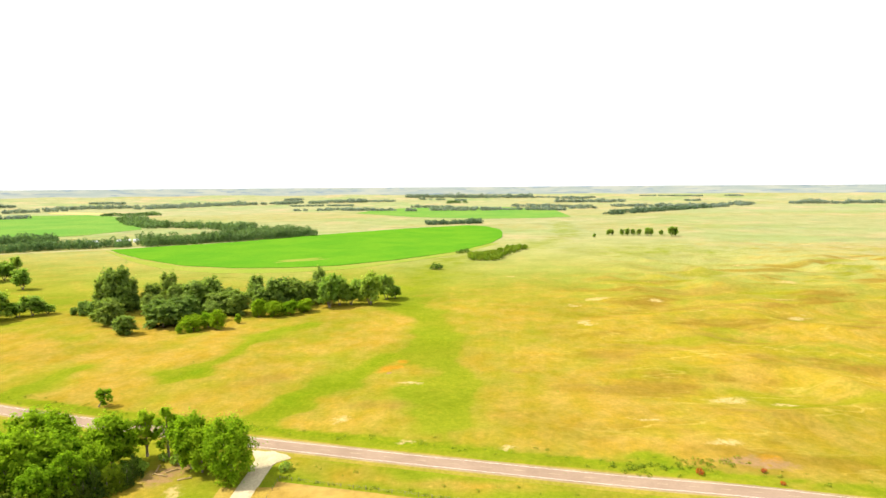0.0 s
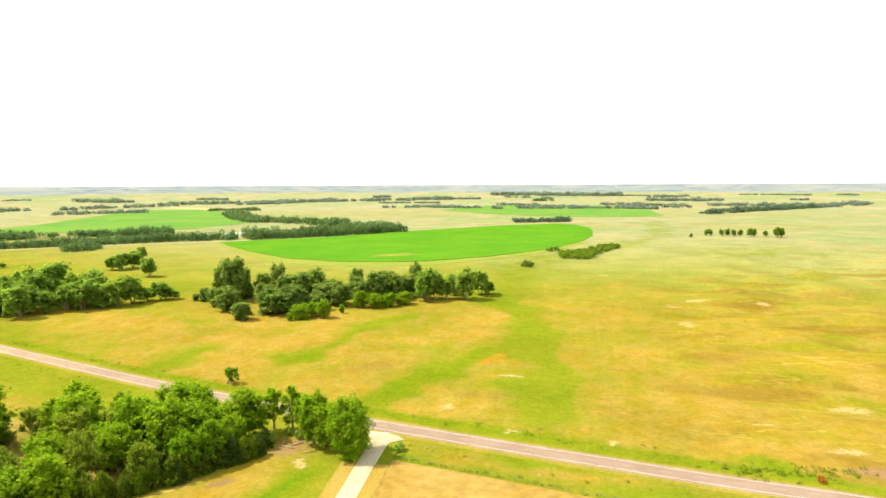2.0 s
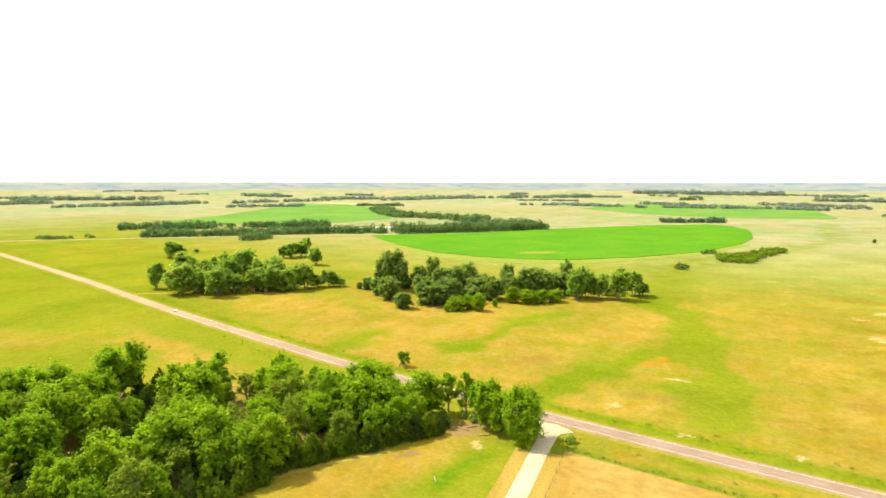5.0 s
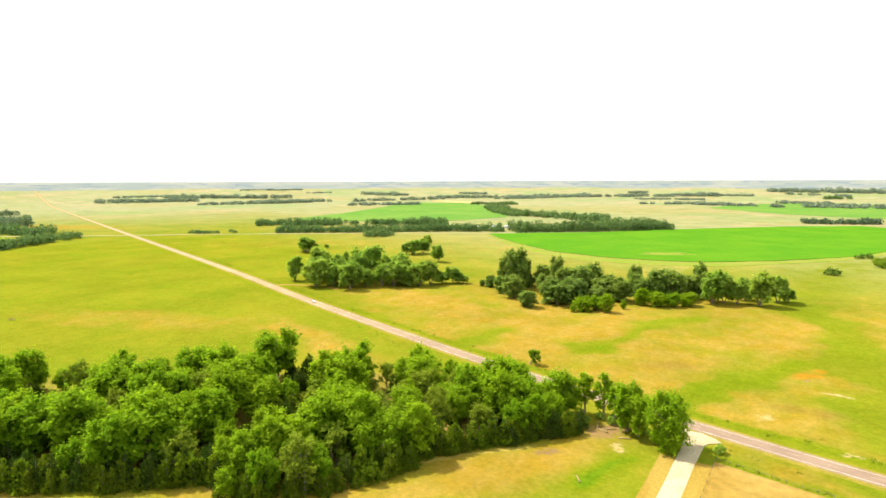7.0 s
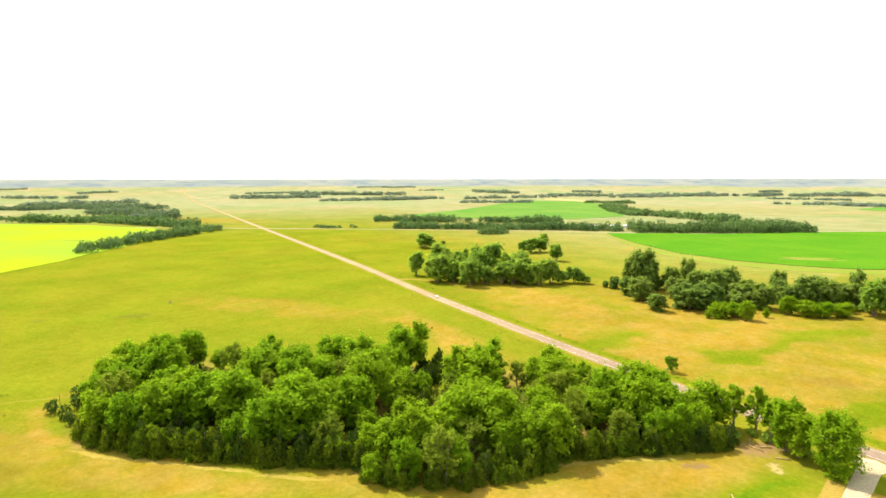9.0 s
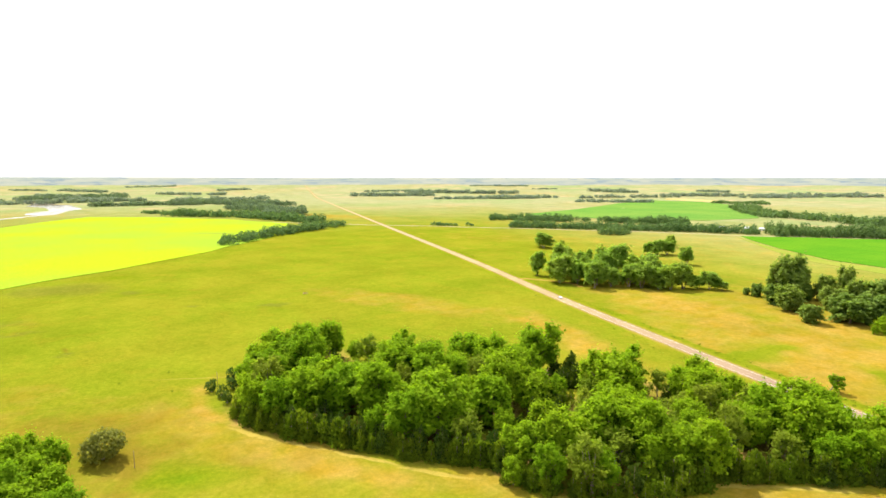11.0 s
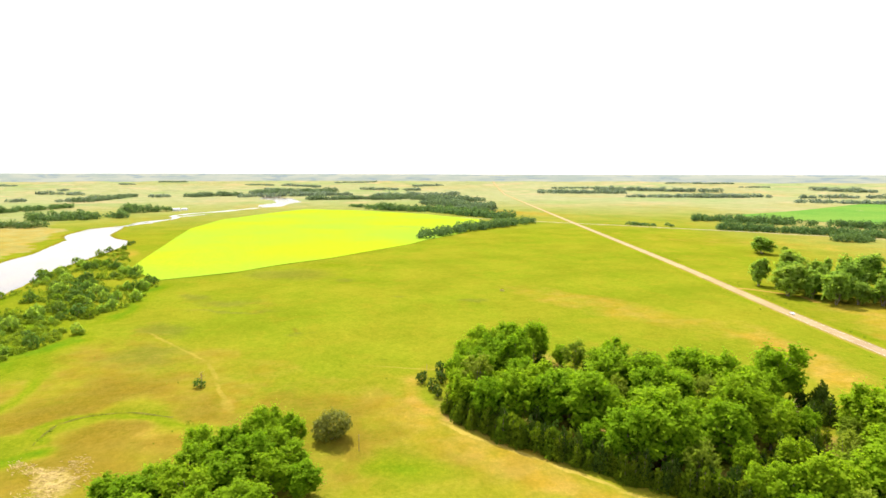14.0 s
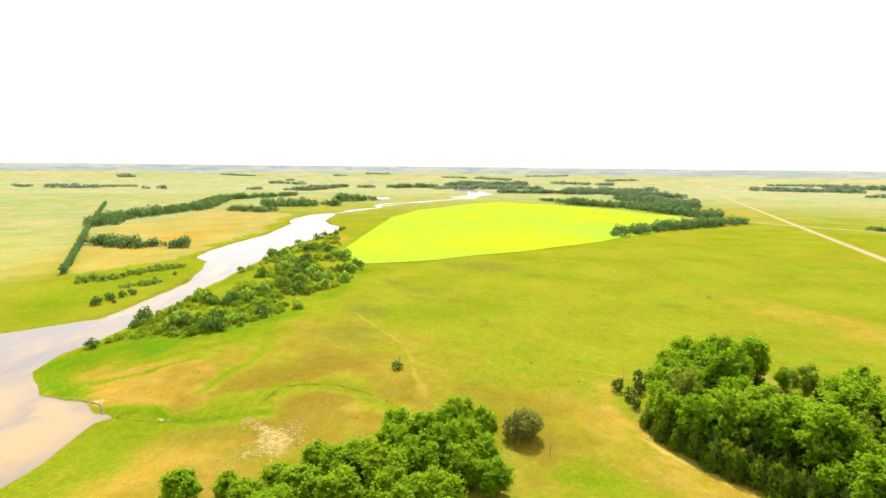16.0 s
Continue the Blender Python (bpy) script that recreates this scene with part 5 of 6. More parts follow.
# ---------------------------------------------------------------- far woods and belts
def belt(name, outline, gap, h, mat, label, seed, tuft=3.0, wild=0.35, places=None):
    """A far wood as one mass of tree crowns."""
    r = np.random.default_rng(seed)
    v = []
    size = np.ptp(np.array(outline), axis=0)
    tries = int(min(60000, 6 * size[0] * size[1] / gap ** 2)) + 500
    for x, y in places or scatter(outline, gap, r, 0, tries):
        x, y = x + r.normal() * gap * wild, y + r.normal() * gap * wild
        if r.uniform() < 0.1 and wild > 0.25:
            continue
        swell = float(vnoise(x / 48, y / 48, seed)) + 0.4 * float(vnoise(x / 17, y / 17, seed + 1))
        if swell < -0.6 and wild > 0.2:
            continue
        z, k = land_z(x, y), h * r.uniform(0.6, 1.15) * (1 + 0.32 * swell * (wild > 0.2))
        w = gap * r.uniform(0.75, 1.1)
        rows = [(x, y, z + k * 0.35, w * 0.8, w * 0.8, k * 0.36), (x + r.uniform(-1, 1), y + r.uniform(-1, 1), z + k * 0.68, w * 0.72, w * 0.72, k * 0.34)]
        v.append(tufts(r, rows, 1.1 / tuft ** 2, tuft, 0.35, 0.6, 0.6))
    return tagged(new(name, quad_mesh(name, np.concatenate(v), mat)), label, "wood", kind="stuff")


def strip(pts, w):
    """An outline w metres wide about a line."""
    p = np.array(pts, float)
    t = np.gradient(p, axis=0)
    t /= np.linalg.norm(t, axis=1)[:, None]
    n2 = np.stack([-t[:, 1], t[:, 0]], 1) * w / 2
    return [tuple(q) for q in p + n2] + [tuple(q) for q in (p - n2)[::-1]]


BELTS_NORTH = [
    (strip([(-930, 790), (-800, 885), (-660, 985), (-560, 1040)], 40), 7, 13, M_BELT, "shelterbelt along the dirt road"),
    (strip([(-540, 1045), (-390, 1160), (-290, 1265)], 70), 7.5, 17, M_BELT, "shelterbelt along the dirt road"),
    (strip([(-1119, 900), (-1000, 990), (-860, 1080), (-740, 1120)], 50), 7.5, 14, M_BELT, "shelterbelt behind the dirt road"),
    (strip([(-722, 805), (-682, 860)], 34), 7, 14, M_BELT, "square block of planted trees"),
    (strip([(-45, 1590), (104, 1640)], 40), 7, 12, M_BELT_DARK, "dark planted pine block"),
    (strip([(-1058, 685), (-1005, 745)], 14), 7, 7, M_BELT, "low hedge in the pasture"),
    (strip([(-1032, 1936), (-880, 1700), (-731, 1510)], 60), 12, 14, M_BELT, "belt crossing the far fields"),
    (strip([(-720, 1560), (-560, 1480), (-420, 1330)], 60), 10, 16, M_BELT, "wood behind the shelterbelt"),
    (strip([(-1300, 2250), (-1100, 2300)], 40), 16, 12, M_BELT, "far trees by the field"),
    (strip([(596, 2089), (900, 2380), (1196, 2665)], 40), 12, 15, M_BELT_DARK, "long dark planted belt"),
]
BELTS_WEST = [
    (strip([(-950, 212), (-1035, 312), (-1097, 404), (-1168, 518)], 34), 7.5, 14, M_BELT, "wood beside the yellow field"),
    (strip([(-1745, 310), (-1560, 460), (-1340, 512), (-1268, 518)], 66), 9, 16, M_BELT, "wood beyond the yellow field"),
    (strip([(-1899, 276), (-1765, 340)], 26), 9, 9, M_BELT, "low belt beyond the yellow field"),
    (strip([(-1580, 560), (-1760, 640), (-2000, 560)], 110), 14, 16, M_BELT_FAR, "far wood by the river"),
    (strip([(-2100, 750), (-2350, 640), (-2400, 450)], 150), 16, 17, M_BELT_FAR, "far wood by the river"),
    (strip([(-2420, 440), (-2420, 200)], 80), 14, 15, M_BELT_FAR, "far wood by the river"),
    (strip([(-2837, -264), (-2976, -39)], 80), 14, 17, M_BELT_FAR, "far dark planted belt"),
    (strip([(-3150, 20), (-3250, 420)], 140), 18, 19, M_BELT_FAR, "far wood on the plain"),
    (strip([(-1345, -405), (-1380, -505)], 28), 9, 12, M_BELT, "small wood across the river"),
    (strip([(-1520, -469), (-1590, -302)], 60), 9, 16, M_BELT, "small wood across the river"),
    (strip([(-1750, -327), (-1822, -236)], 50), 10, 16, M_BELT, "wood round a far farmstead"),
    (strip([(-2434, -577), (-2925, -501)], 60), 12, 14, M_BELT_FAR, "far belt of trees"),
]
BELTS_BANK = [
    (strip([(-1015, -590), (-1117, -622), (-1299, -606), (-1410, -582), (-1772, -662), (-2070, -522)], 42), 9, 14, M_BELT, "belt of trees across the river"),
    (strip([(-819, -478), (-786, -411), (-795, -357)], 24), 7.5, 10, M_BELT, "row of small trees across the river"),
    (strip([(-571, -352), (-584, -336), (-620, -325), (-657, -304)], 9), 5.5, 4.5, M_BELT_BANK, "low willow scrub on the island bank"),
    (strip([(-552, -306), (-560, -296), (-576, -287)], 5), 5, 3.6, M_BELT_BANK, "low willow scrub on the island bank"),
]
BELTS_FAR = [
    (strip([(-1816, 2765), (-1400, 3050), (-1089, 3301)], 70), 20, 18, M_BELT_HAZED, "far belt on the plain"),
    (strip([(-963, 3305), (-484, 3516)], 60), 34, 18, M_BELT_HAZED, "far open row of trees"),
    (strip([(651, 3360), (992, 3262)], 60), 20, 16, M_BELT_HAZED, "far belt on the plain"),
    (strip([(1196, 2700), (1487, 2884)], 80), 16, 16, M_BELT_HAZED, "far belt on the plain"),
    (strip([(-239, 3934), (573, 3814)], 80), 24, 22, M_BELT_HAZED, "far belt on the plain"),
    (strip([(1700, 2900), (2050, 2750)], 80), 20, 16, M_BELT_HAZED, "far belt on the plain"),
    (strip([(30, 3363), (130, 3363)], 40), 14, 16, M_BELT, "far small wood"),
    (strip([(-2851, 1443), (-2653, 1819)], 80), 18, 18, M_BELT_HAZED, "far wood beside the highway"),
    (strip([(-3000, 1900), (-2500, 2300)], 60), 20, 18, M_BELT_HAZED, "far wood on the plain"),
    (strip([(-2393, 2826), (-2100, 2850)], 60), 20, 18, M_BELT_HAZED, "far wood on the plain"),
]
r = np.random.default_rng(66)
v = []
for x, y in scatter(SCRUB, 4.5, r, 0.5, 5000):
    if float(vnoise(x / 26, y / 26, 71)) > 0.2:
        g = r.uniform(0.8, 2.2)
        v.append(tufts(r, [(x, y, land_z(x, y) + 0.45 * g, g, g, 0.7 * g)], 1.2, 0.9, 0.35, 0.6, 0.6))
tagged(new("weed_cover", quad_mesh("weed_cover", np.concatenate(v), M_SCRUB)), "low willow and weed cover on the river bank", "undergrowth", kind="stuff")
for i, (outline, gap, h, mat, label) in enumerate(BELTS_NORTH + BELTS_WEST + BELTS_BANK + BELTS_FAR):
    belt("far_wood", outline, gap, h, mat, label, 100 + i, 2.5 if math.hypot(*outline[0]) < 1500 else 4.2 if math.hypot(*outline[0]) < 2600 else 5.4, 0.1 if gap < 5 else 0.22 if gap < 8.5 else 0.3)

hedge = [(x, y) for x, y in smooth_line([(-607, -388), (-800, -488), (-995, -590), (-1260, -724), (-1538, -864)], 3.4)]
belt("far_wood", strip(hedge, 9), 3.3, 8.5, M_BELT, "straight planted hedgerow on the far bank", 99, 1.6, 0.1, hedge)

# scattered woods and tree lines over the far plain
r = np.random.default_rng(55)
for i in range(70):
    a, d = radians(r.uniform(62, 215)), r.uniform(2500, 4200)
    x, y = HUB[0] + d * math.cos(a), HUB[1] + d * math.sin(a)
    if line_distance(np.array([x]), np.array([y]), ROAD)[0] < 150:
        continue
    t, k = a + math.pi / 2 + r.normal() * 0.35, r.uniform(40, 260)
    small = 1.0 if d < FLAT else d * (RIM - d) / ((RIM - FLAT) * FLAT)
    if math.sin(a) < 0:
        k *= 0.4
    belt("far_wood", strip([(x - k * math.cos(t), y - k * math.sin(t)), (x + k * math.cos(t), y + k * math.sin(t))], r.uniform(20, 60)), 15, r.uniform(9, 16) * small, M_BELT_HAZED, "far tree line on the hazy plain", 300 + i, 5.8)

# low hills on the skyline and the outermost plain, coloured blue-grey for haze
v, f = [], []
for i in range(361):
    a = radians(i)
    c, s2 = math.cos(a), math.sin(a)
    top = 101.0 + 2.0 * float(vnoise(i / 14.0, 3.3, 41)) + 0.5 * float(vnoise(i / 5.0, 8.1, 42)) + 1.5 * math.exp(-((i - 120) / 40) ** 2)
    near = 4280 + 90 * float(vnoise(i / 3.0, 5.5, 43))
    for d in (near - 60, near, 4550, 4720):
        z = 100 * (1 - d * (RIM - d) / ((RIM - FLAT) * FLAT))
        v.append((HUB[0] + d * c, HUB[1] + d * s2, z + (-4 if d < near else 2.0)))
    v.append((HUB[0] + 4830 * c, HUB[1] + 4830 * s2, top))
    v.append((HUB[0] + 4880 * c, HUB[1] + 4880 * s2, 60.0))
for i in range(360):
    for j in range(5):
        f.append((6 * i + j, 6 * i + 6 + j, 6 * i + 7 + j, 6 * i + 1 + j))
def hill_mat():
    """Far hills with haze put into the colours: bluish woods, pale fields and grey-green pasture in thin strips."""
    m, n, l, b = material("hazed_hill")
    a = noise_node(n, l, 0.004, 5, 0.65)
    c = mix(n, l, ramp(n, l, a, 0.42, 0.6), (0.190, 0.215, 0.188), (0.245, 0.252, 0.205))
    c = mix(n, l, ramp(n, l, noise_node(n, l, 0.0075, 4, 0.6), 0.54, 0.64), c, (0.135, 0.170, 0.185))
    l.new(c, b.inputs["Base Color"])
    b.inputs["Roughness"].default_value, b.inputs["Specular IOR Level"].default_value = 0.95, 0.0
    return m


tagged(new("backdrop", mesh_of("backdrop", v, f, hill_mat(), True)), "low hills on the skyline, blue-grey with painted haze", "hills", kind="structure")



# ---------------------------------------------------------------- small things
def box(v, f, c, size, turn=0.0, tilt=0.0):
    m = pose(*c, tilt, 0, turn)
    b0 = len(v)
    for sx in (-0.5, 0.5):
        for sy in (-0.5, 0.5):
            for sz in (-0.5, 0.5):
                v.append(m @ Vector((sx * size[0], sy * size[1], sz * size[2])))
    f += [tuple(b0 + k for k in q) for q in ((0, 1, 3, 2), (4, 6, 7, 5), (0, 4, 5, 1), (2, 3, 7, 6), (0, 2, 6, 4), (1, 5, 7, 3))]


M_WHITE = rough_mat("white_siding", (0.72, 0.72, 0.70), (0.8, 0.8, 0.78), 0.3, 0.6, 3)
M_ROOF = rough_mat("grey_roof", (0.5, 0.5, 0.5), (0.6, 0.6, 0.6), 0.3, 0.5, 3)
M_POST = rough_mat("weathered_post", (0.16, 0.13, 0.10), (0.22, 0.18, 0.14), 1.0, 0.9, 6)
M_RUBBLE = rough_mat("rubble", (0.27, 0.19, 0.06), (0.38, 0.28, 0.11), 0.5, 0.95, 3)
M_PAINT = rough_mat("car_paint", (0.7, 0.7, 0.7), (0.75, 0.75, 0.75), 0.5, 0.3, 5, 0.0)
M_TYRE = rough_mat("tyre", (0.02, 0.02, 0.02), (0.03, 0.03, 0.03), 2.0, 0.9, 8)
M_GLASS = rough_mat("dark_window", (0.02, 0.025, 0.03), (0.03, 0.035, 0.04), 2.0, 0.1, 8, 0.0)

# broken rubble and driftwood by the creek
r = np.random.default_rng(91)
v, f = [], []
BANKS = [((-266, -122), (-290, -113)), ((-270, -108), (-296, -119)), ((-282, -103), (-299, -107)), ((-294, -120), (-304, -128)), ((-272, -118), (-284, -104)), ((-286, -116), (-298, -108))]
for i in range(520):
    p, q = BANKS[int(r.integers(len(BANKS)))]
    t = r.uniform()
    x, y = p[0] + (q[0] - p[0]) * t + r.normal() * 2.0, p[1] + (q[1] - p[1]) * t + r.normal() * 1.8
    g = r.uniform(0.1, 0.34)
    box(v, f, (x, y, land_z(x, y) + 0.1 * g), (g * r.uniform(1.5, 9), g, 0.5 * g), r.normal() * 28 + 62, r.uniform(-12, 12))
tagged(new("rubble", mesh_of("rubble", v, f, M_RUBBLE)), "pale broken rubble and driftwood on the slope", "rubble", kind="stuff")
# creek bed
for k, pts in enumerate((CREEK[:3], CREEK[3:7])):
    run = smooth_line(pts, 1.5)
    v, f = ribbon(run, [(-0.5, 0), (0, 0), (0.5, 0)])
    wide = [max(0.12, 0.8 + 1.1 * float(vnoise(i / 3.0, k, 3))) for i in range(len(run))]
    v = [(run[i // 3][0] + (x - run[i // 3][0]) * wide[i // 3] + 0.5 * float(vnoise(i / 9, k, 4)), run[i // 3][1] + (y - run[i // 3][1]) * wide[i // 3] + 0.5 * float(vnoise(i / 9, k, 5)), 0) for i, (x, y, z) in enumerate(v)]
    v = [(x, y, land_z(x, y) + 0.1) for x, y, z in v]
    tagged(new("creek_bed", mesh_of("creek_bed", v, f, M_MUD)), "dark muddy bed of a dry creek", "creek", kind="structure")
v, f = ribbon(smooth_line([(-326.5, -223), (-323.5, -210), (-320, -198.5), (-315, -191), (-306, -186)], 1.5), [(-0.9, -0.25), (-0.2, 0.12), (0.5, 0.06)])
v = [(x + 0.5 * float(vnoise(x / 3, y / 3, 3)), y + 0.5 * float(vnoise(x / 3, y / 3, 4)), z) for x, y, z in v]
tagged(new("cut_bank", mesh_of("cut_bank", v, f, rough_mat("bank_earth", (0.13, 0.10, 0.035), (0.21, 0.16, 0.06), 0.3, 0.95, 1.5))), "brown eroded lip of the river bank", "river bank", kind="structure")

# fence along the verge, by the junction
for a, b2, gap in (((-57, 193.5), (150, 142), 4.5), ((-57.3, 192), (-59, 90), 6.0)):
    k = int(math.hypot(b2[0] - a[0], b2[1] - a[1]) / gap)
    fence = new("wire_fence")
    fence.location = (a[0], a[1], land_z(*a))
    tagged(fence, "weathered wooden posts of a wire fence", "fence")
    pv, pf = [], []
    tube(pv, pf, [Vector((0, 0, -0.3)), Vector((0, 0, 0.7)), Vector((0, 0, 1.35))], [0.09, 0.085, 0.08], 6)
    post = mesh_of("post", pv, pf, M_POST)
    for i in range(k + 1):
        x, y = a[0] + (b2[0] - a[0]) * i / k, a[1] + (b2[1] - a[1]) * i / k
        ob = part("post", post, fence)
        ob.location = (x - a[0], y - a[1], land_z(x, y) - land_z(*a))
    for z in (0.6, 0.95, 1.25):
        wv, wf = [], []
        for i in range(k):
            p = [Vector((a[0] + (b2[0] - a[0]) * j / k - a[0], a[1] + (b2[1] - a[1]) * j / k - a[1], 0)) for j in (i, i + 1)]
            for q in p:
                q.z = land_z(q.x + a[0], q.y + a[1]) - land_z(*a) + z
            tube(wv, wf, p, [0.012, 0.012], 3)
        part("wire", mesh_of("wire", wv, wf, M_POST), fence)

# lone poles on the pasture
for x, y in ((-274, -13), (-341, 34)):
    pv, pf = [], []
    tube(pv, pf, [Vector((0, 0, -0.5)), Vector((0, 0, 3)), Vector((0, 0, 6.5))], [0.11, 0.10, 0.08], 8)
    pole = new("pole")
    pole.location = (x, y, land_z(x, y))
    tagged(pole, "bare weathered wooden pole on the pasture", "pole", "lone poles")
    part("shaft", mesh_of("shaft", pv, pf, M_POST, True), pole)


def dead_tree(x, y, h, seed, label):
    r2 = np.random.default_rng(seed)
    v, f = [], []
    tube(v, f, [Vector((0, 0, -0.3)), Vector((0.1, 0.1, 0.3 * h)), Vector((0.3, 0, 0.65 * h)), Vector((0.2, 0.2, h))], [0.05 * h, 0.04 * h, 0.025 * h, 0.008 * h], 7)
    base = new("dead_tree")
    base.location = (x, y, land_z(x, y))
    tagged(base, label, "dead tree")
    part("trunk", mesh_of("trunk", v, f, M_DEAD, True), base)
    for i in range(9):
        a, z = i * 2.4, h * r2.uniform(0.25, 0.85)
        d = Vector((math.cos(a), math.sin(a), r2.uniform(0.3, 0.9))).normalized() * h * r2.uniform(0.25, 0.5)
        bv, bf = [], []
        root = Vector((0.2, 0.1, z))
        tube(bv, bf, [root, root + d * 0.5 + Vector((0, 0, 0.2)), root + d], [0.02 * h, 0.013 * h, 0.004 * h], 5)
        part("branch", mesh_of("branch", bv, bf, M_DEAD), base)
    return base


dead_tree(-362, -71, 7.5, 5, "small half-dead grey tree on the river slope")
dead_tree(-236, 150, 13.0, 6, "bare grey dead tree in the grove's gap")


def log(x, y, length, turn, label):
    v, f = [], []
    tube(v, f, [Vector((-length / 2, 0, 0.25)), Vector((0, 0.15, 0.3)), Vector((length / 2, 0, 0.22))], [0.28, 0.25, 0.16], 8)
    f.append(tuple(range(7, -1, -1)))
    ob = new("fallen_log")
    ob.matrix_basis = pose(x, y, land_z(x, y), 0, 0, turn)
    tagged(ob, label, "log", "fallen logs")
    part("stem", mesh_of("stem", v, f, M_DEAD, True), ob)
    bv, bf = [], []
    tube(bv, bf, [Vector((0.2 * length, 0, 0.3)), Vector((0.35 * length, 0.9, 0.6)), Vector((0.4 * length, 1.5, 0.5))], [0.1, 0.07, 0.03], 5)
    part("branch", mesh_of("branch", bv, bf, M_DEAD), ob)


log(-95, 154, 4.5, 120, "bleached fallen log on mown grass")
log(-90, 194, 5.0, 20, "bleached fallen log beside the yard")
log(-100, 197, 6.0, 160, "brown fallen trunk on the bare dirt yard")
log(-97, 200, 4.5, 35, "brown fallen trunk on the bare dirt yard")
log(-103, 202, 5.5, 100, "brown fallen trunk on the bare dirt yard")
log(-527, 161, 5.0, 30, "grey fallen log on the open pasture")
log(-532, 163, 3.5, 80, "grey fallen log on the open pasture")


def farm_building(x, y, w, d, h, turn, label):
    """A gabled shed: walls, roof, door and windows."""
    b0 = new("farm_building")
    b0.matrix_basis = pose(x, y, land_z(x, y), 0, 0, turn)
    tagged(b0, label, "farm building", "farm buildings")
    v = [(-w / 2, -d / 2, -0.3), (w / 2, -d / 2, -0.3), (w / 2, d / 2, -0.3), (-w / 2, d / 2, -0.3), (-w / 2, -d / 2, h), (w / 2, -d / 2, h), (w / 2, d / 2, h), (-w / 2, d / 2, h), (-w / 2, 0, h * 1.45), (w / 2, 0, h * 1.45)]
    part("wall", mesh_of("wall", v, [(0, 1, 5, 4), (2, 3, 7, 6), (1, 2, 6, 9, 5), (3, 0, 4, 8, 7)], M_WHITE), b0)
    o = 0.5
    slope = 0.45 * h / (d / 2)
    for s3 in (-1, 1):
        e = d / 2 + o
        ez = h - slope * o + 0.05
        v = [(-w / 2 - o, s3 * e, ez), (w / 2 + o, s3 * e, ez), (w / 2 + o, 0, h * 1.45 + 0.05), (-w / 2 - o, 0, h * 1.45 + 0.05)]
        v += [(p[0], p[1], p[2] + 0.15) for p in v]
        part("roof", mesh_of("roof", v, [(0, 1, 2, 3), (7, 6, 5, 4), (0, 4, 5, 1), (1, 5, 6, 2), (2, 6, 7, 3), (3, 7, 4, 0)], M_ROOF), b0)
    v, f = [], []
    box(v, f, (0, -d / 2 - 0.03, h * 0.4), (min(3.5, w * 0.3), 0.08, h * 0.8))
    part("door", mesh_of("door", v, f, M_ROOF), b0)
    for k in (-0.32, 0.32):
        v, f = [], []
        box(v, f, (w * k, -d / 2 - 0.02, h * 0.55), (1.2, 0.06, 1.1))
        window = part("window", mesh_of("window", v, f, M_GLASS), b0)
        sv, sf = [], []
        box(sv, sf, (w * k, -d / 2 - 0.06, h * 0.55 - 0.6), (1.4, 0.16, 0.08))
        part("sill", mesh_of("sill", sv, sf, M_ROOF), window)


farm_building(-640, 1068, 18, 10, 5, 35, "white farm shed among shelterbelt trees")
farm_building(-600, 1098, 22, 11, 5, 35, "white farm shed among shelterbelt trees")
farm_building(-585, 1116, 10, 8, 4, 35, "small white farm shed among trees")
farm_building(-1808, -214, 20, 11, 5, 70, "white farmhouse beside a far wood")
farm_building(-1840, -196, 14, 9, 4, 70, "white farm shed beside a far wood")
farm_building(-1404, -455, 12, 8, 4, 60, "white shed across the river")


def car(x, y, turn, label):
    b0 = new("car")
    b0.matrix_basis = pose(x, y, land_z(x, y) + 0.29, 0, 0, turn)
    tagged(b0, label, "car")
    bm = bmesh.new()
    side = ((-2.3, 0.35), (2.3, 0.35), (2.35, 0.75), (1.2, 0.95), (0.55, 1.45), (-1.3, 1.5), (-2.1, 0.98), (-2.35, 0.8))
    rows = [[bm.verts.new((px, yy * (0.82 if pz > 1.2 else 1.0), pz)) for px, pz in side] for yy in (-0.88, 0.88)]
    bm.faces.new(rows[0])
    bm.faces.new(rows[1][::-1])
    for i in range(len(side)):
        j = (i + 1) % len(side)
        bm.faces.new((rows[0][j], rows[0][i], rows[1][i], rows[1][j]))
    bmesh.ops.recalc_face_normals(bm, faces=bm.faces)
    bmesh.ops.bevel(bm, geom=bm.edges[:], offset=0.06, segments=2, affect="EDGES")
    m = bpy.data.meshes.new("body")
    bm.to_mesh(m)
    bm.free()
    m.materials.append(M_PAINT)
    part("body", m, b0)
    for px in (-1.4, 1.4):
        for py in (-0.85, 0.85):
            v, f = [], []
            tube(v, f, [Vector((px, py - 0.12, 0.33)), Vector((px, py + 0.12, 0.33))], [0.33, 0.33], 14)
            f.append(tuple(range(13, -1, -1)))
            wheel = part("wheel", mesh_of("wheel", v, f, M_TYRE), b0)
            rv, rf = [], []
            tube(rv, rf, [Vector((px, py - 0.13, 0.33)), Vector((px, py + 0.13, 0.33))], [0.2, 0.2], 12)
            rf.append(tuple(range(11, -1, -1)))
            part("rim", mesh_of("rim", rv, rf, M_ROOF), wheel, "grey metal rim")
    v, f = [], []
    box(v, f, (0.93, 0, 1.22), (0.04, 1.3, 0.55), 0, 0)
    part("windscreen", mesh_of("windscreen", v, f, M_GLASS), b0)


car(-382, 323.5, 160, "small white car on the open highway")

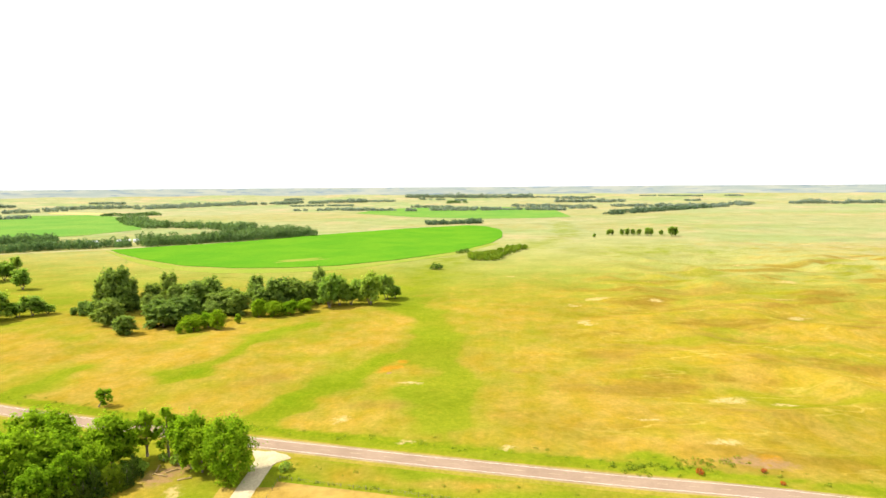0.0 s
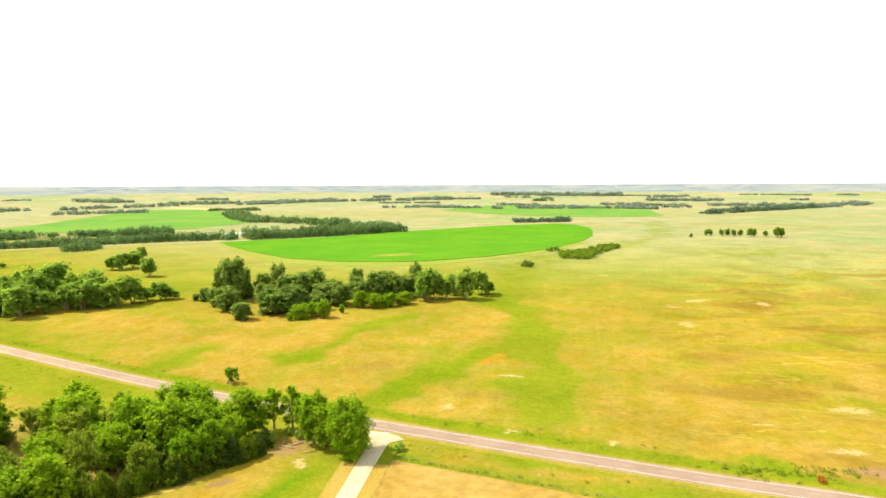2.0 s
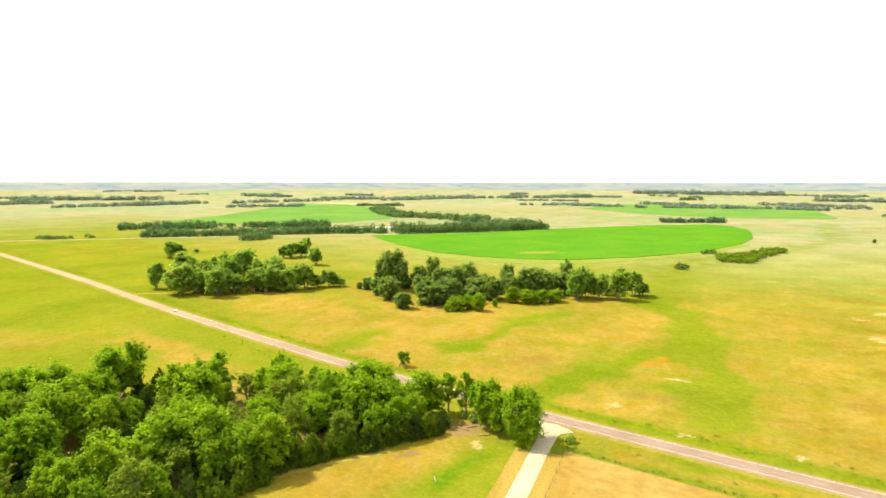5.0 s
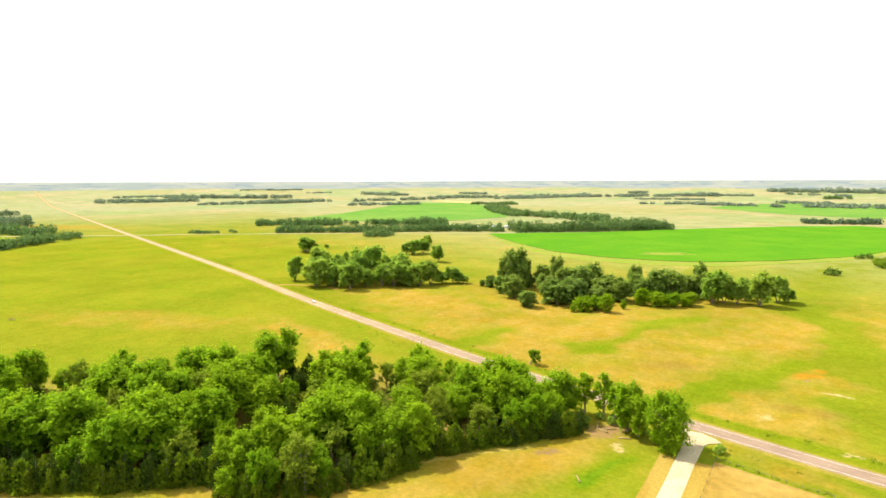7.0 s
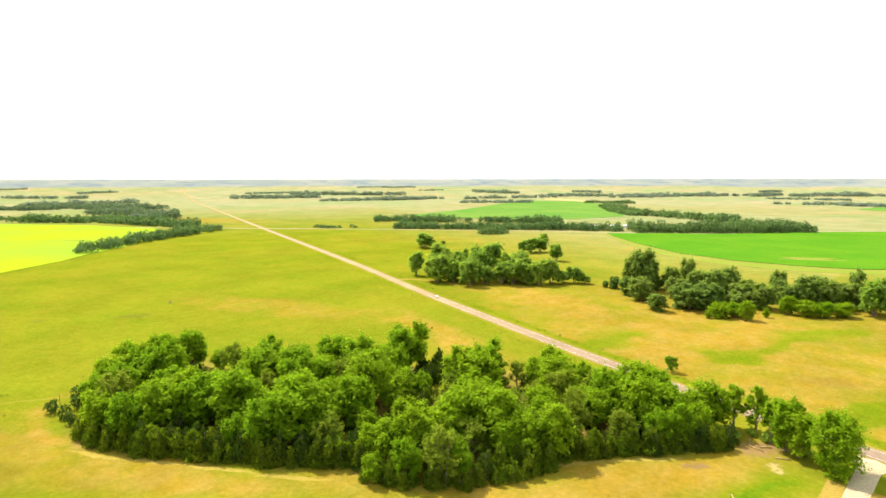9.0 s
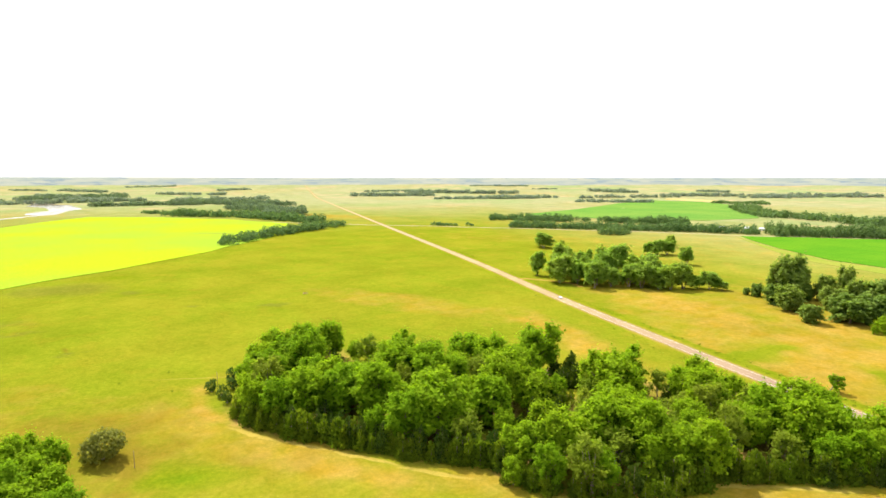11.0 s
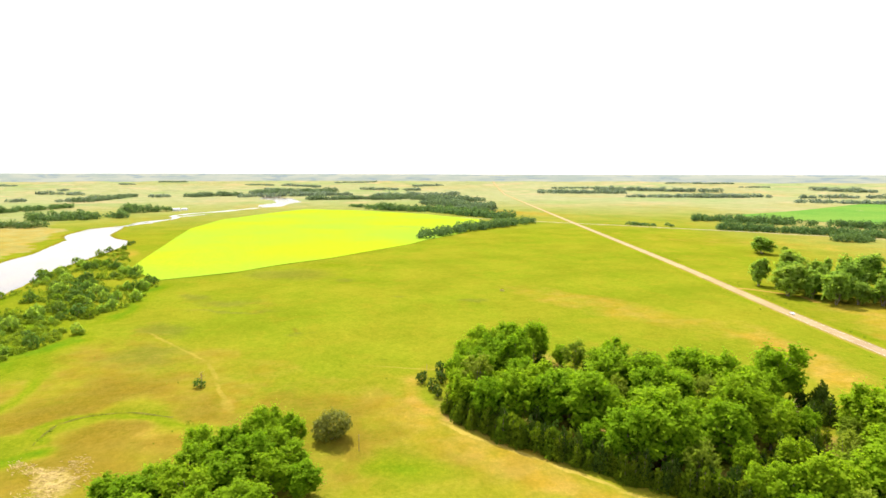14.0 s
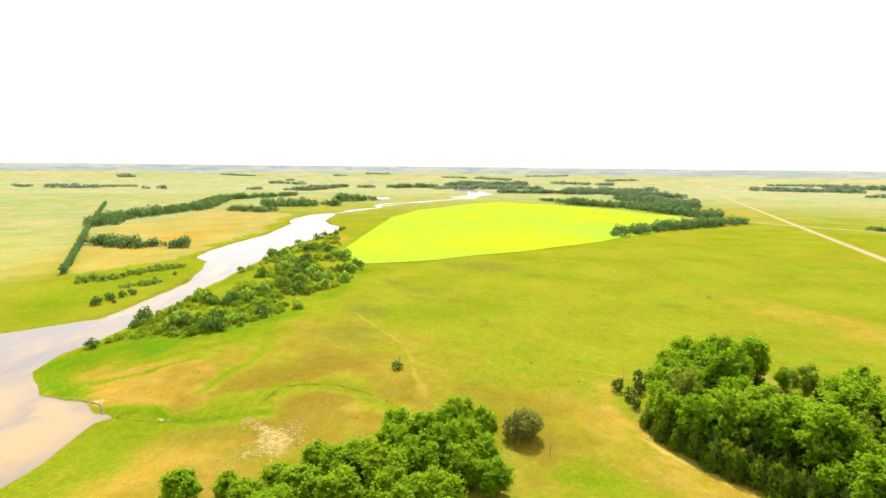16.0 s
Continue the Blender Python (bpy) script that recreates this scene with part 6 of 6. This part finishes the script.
# weeds along the ditches and over the pastures
M_WEED = leaf_mat("weed_leaf", (0.15, 0.21, 0.012), (0.20, 0.24, 0.02), 0.4)
r = np.random.default_rng(17)
v = []
ditch = [q for q in smooth_line(ROAD, 6.0) if -700 < q[0] < 260]
for x, y in ditch:
    for k in range(2):
        a, b2 = x + r.normal() * 4, y + (11 + abs(r.normal()) * 4) * (1 if r.uniform() < 0.75 else -1)
        g = r.uniform(0.3, 0.8)
        v.append(tufts(r, [(a, b2, land_z(a, b2) + 0.3 * g, 1.3 * g, g, 0.6 * g)], 2.5, 0.5, 0.4, 0.7, 0.6))
for i in range(700):
    a, b2 = r.uniform(-620, 250), r.uniform(-170, 480)
    if float(shore(np.array([a]), np.array([b2]))[0]) < 4 or line_distance(np.array([a]), np.array([b2]), ROAD)[0] < 10 or float(vnoise(a / 60, b2 / 40, 88)) < 0.0:
        continue
    g = r.uniform(0.2, 0.65)
    v.append(tufts(r, [(a, b2, land_z(a, b2) + 0.3 * g, 1.2 * g, g, 0.6 * g)], 2.5, 0.45, 0.4, 0.7, 0.6))
for i in range(90):
    t = r.uniform()
    a, b2 = -57 + 207 * t + r.normal() * 0.8, 194.5 - 52 * t + r.normal() * 0.9
    g = r.uniform(0.3, 0.75)
    v.append(tufts(r, [(a, b2, land_z(a, b2) + 0.3 * g, 1.4 * g, g, 0.6 * g)], 2.5, 0.5, 0.4, 0.7, 0.6))
for i in range(60):
    a, b2 = 80 + r.normal() * 14, 199 + r.normal() * 3.0
    g = r.uniform(0.5, 1.1)
    v.append(tufts(r, [(a, b2, land_z(a, b2) + 0.3 * g, 1.2 * g, g, 0.7 * g)], 2.5, 0.5, 0.4, 0.7, 0.6))
for x, y in smooth_line(CREEK, 1.2):
    if float(vnoise(x / 6, y / 6, 12)) > 0.1:
        a, b2 = x + r.normal() * 1.2, y + r.normal() * 1.2
        g = r.uniform(0.3, 0.8)
        v.append(tufts(r, [(a, b2, land_z(a, b2) + 0.2 * g, 1.3 * g, g, 0.5 * g)], 2.5, 0.4, 0.4, 0.7, 0.6))
tagged(new("weeds", quad_mesh("weeds", np.concatenate(v), M_WEED)), "scattered weeds and low shrubs on the grassland", "weeds", kind="stuff")
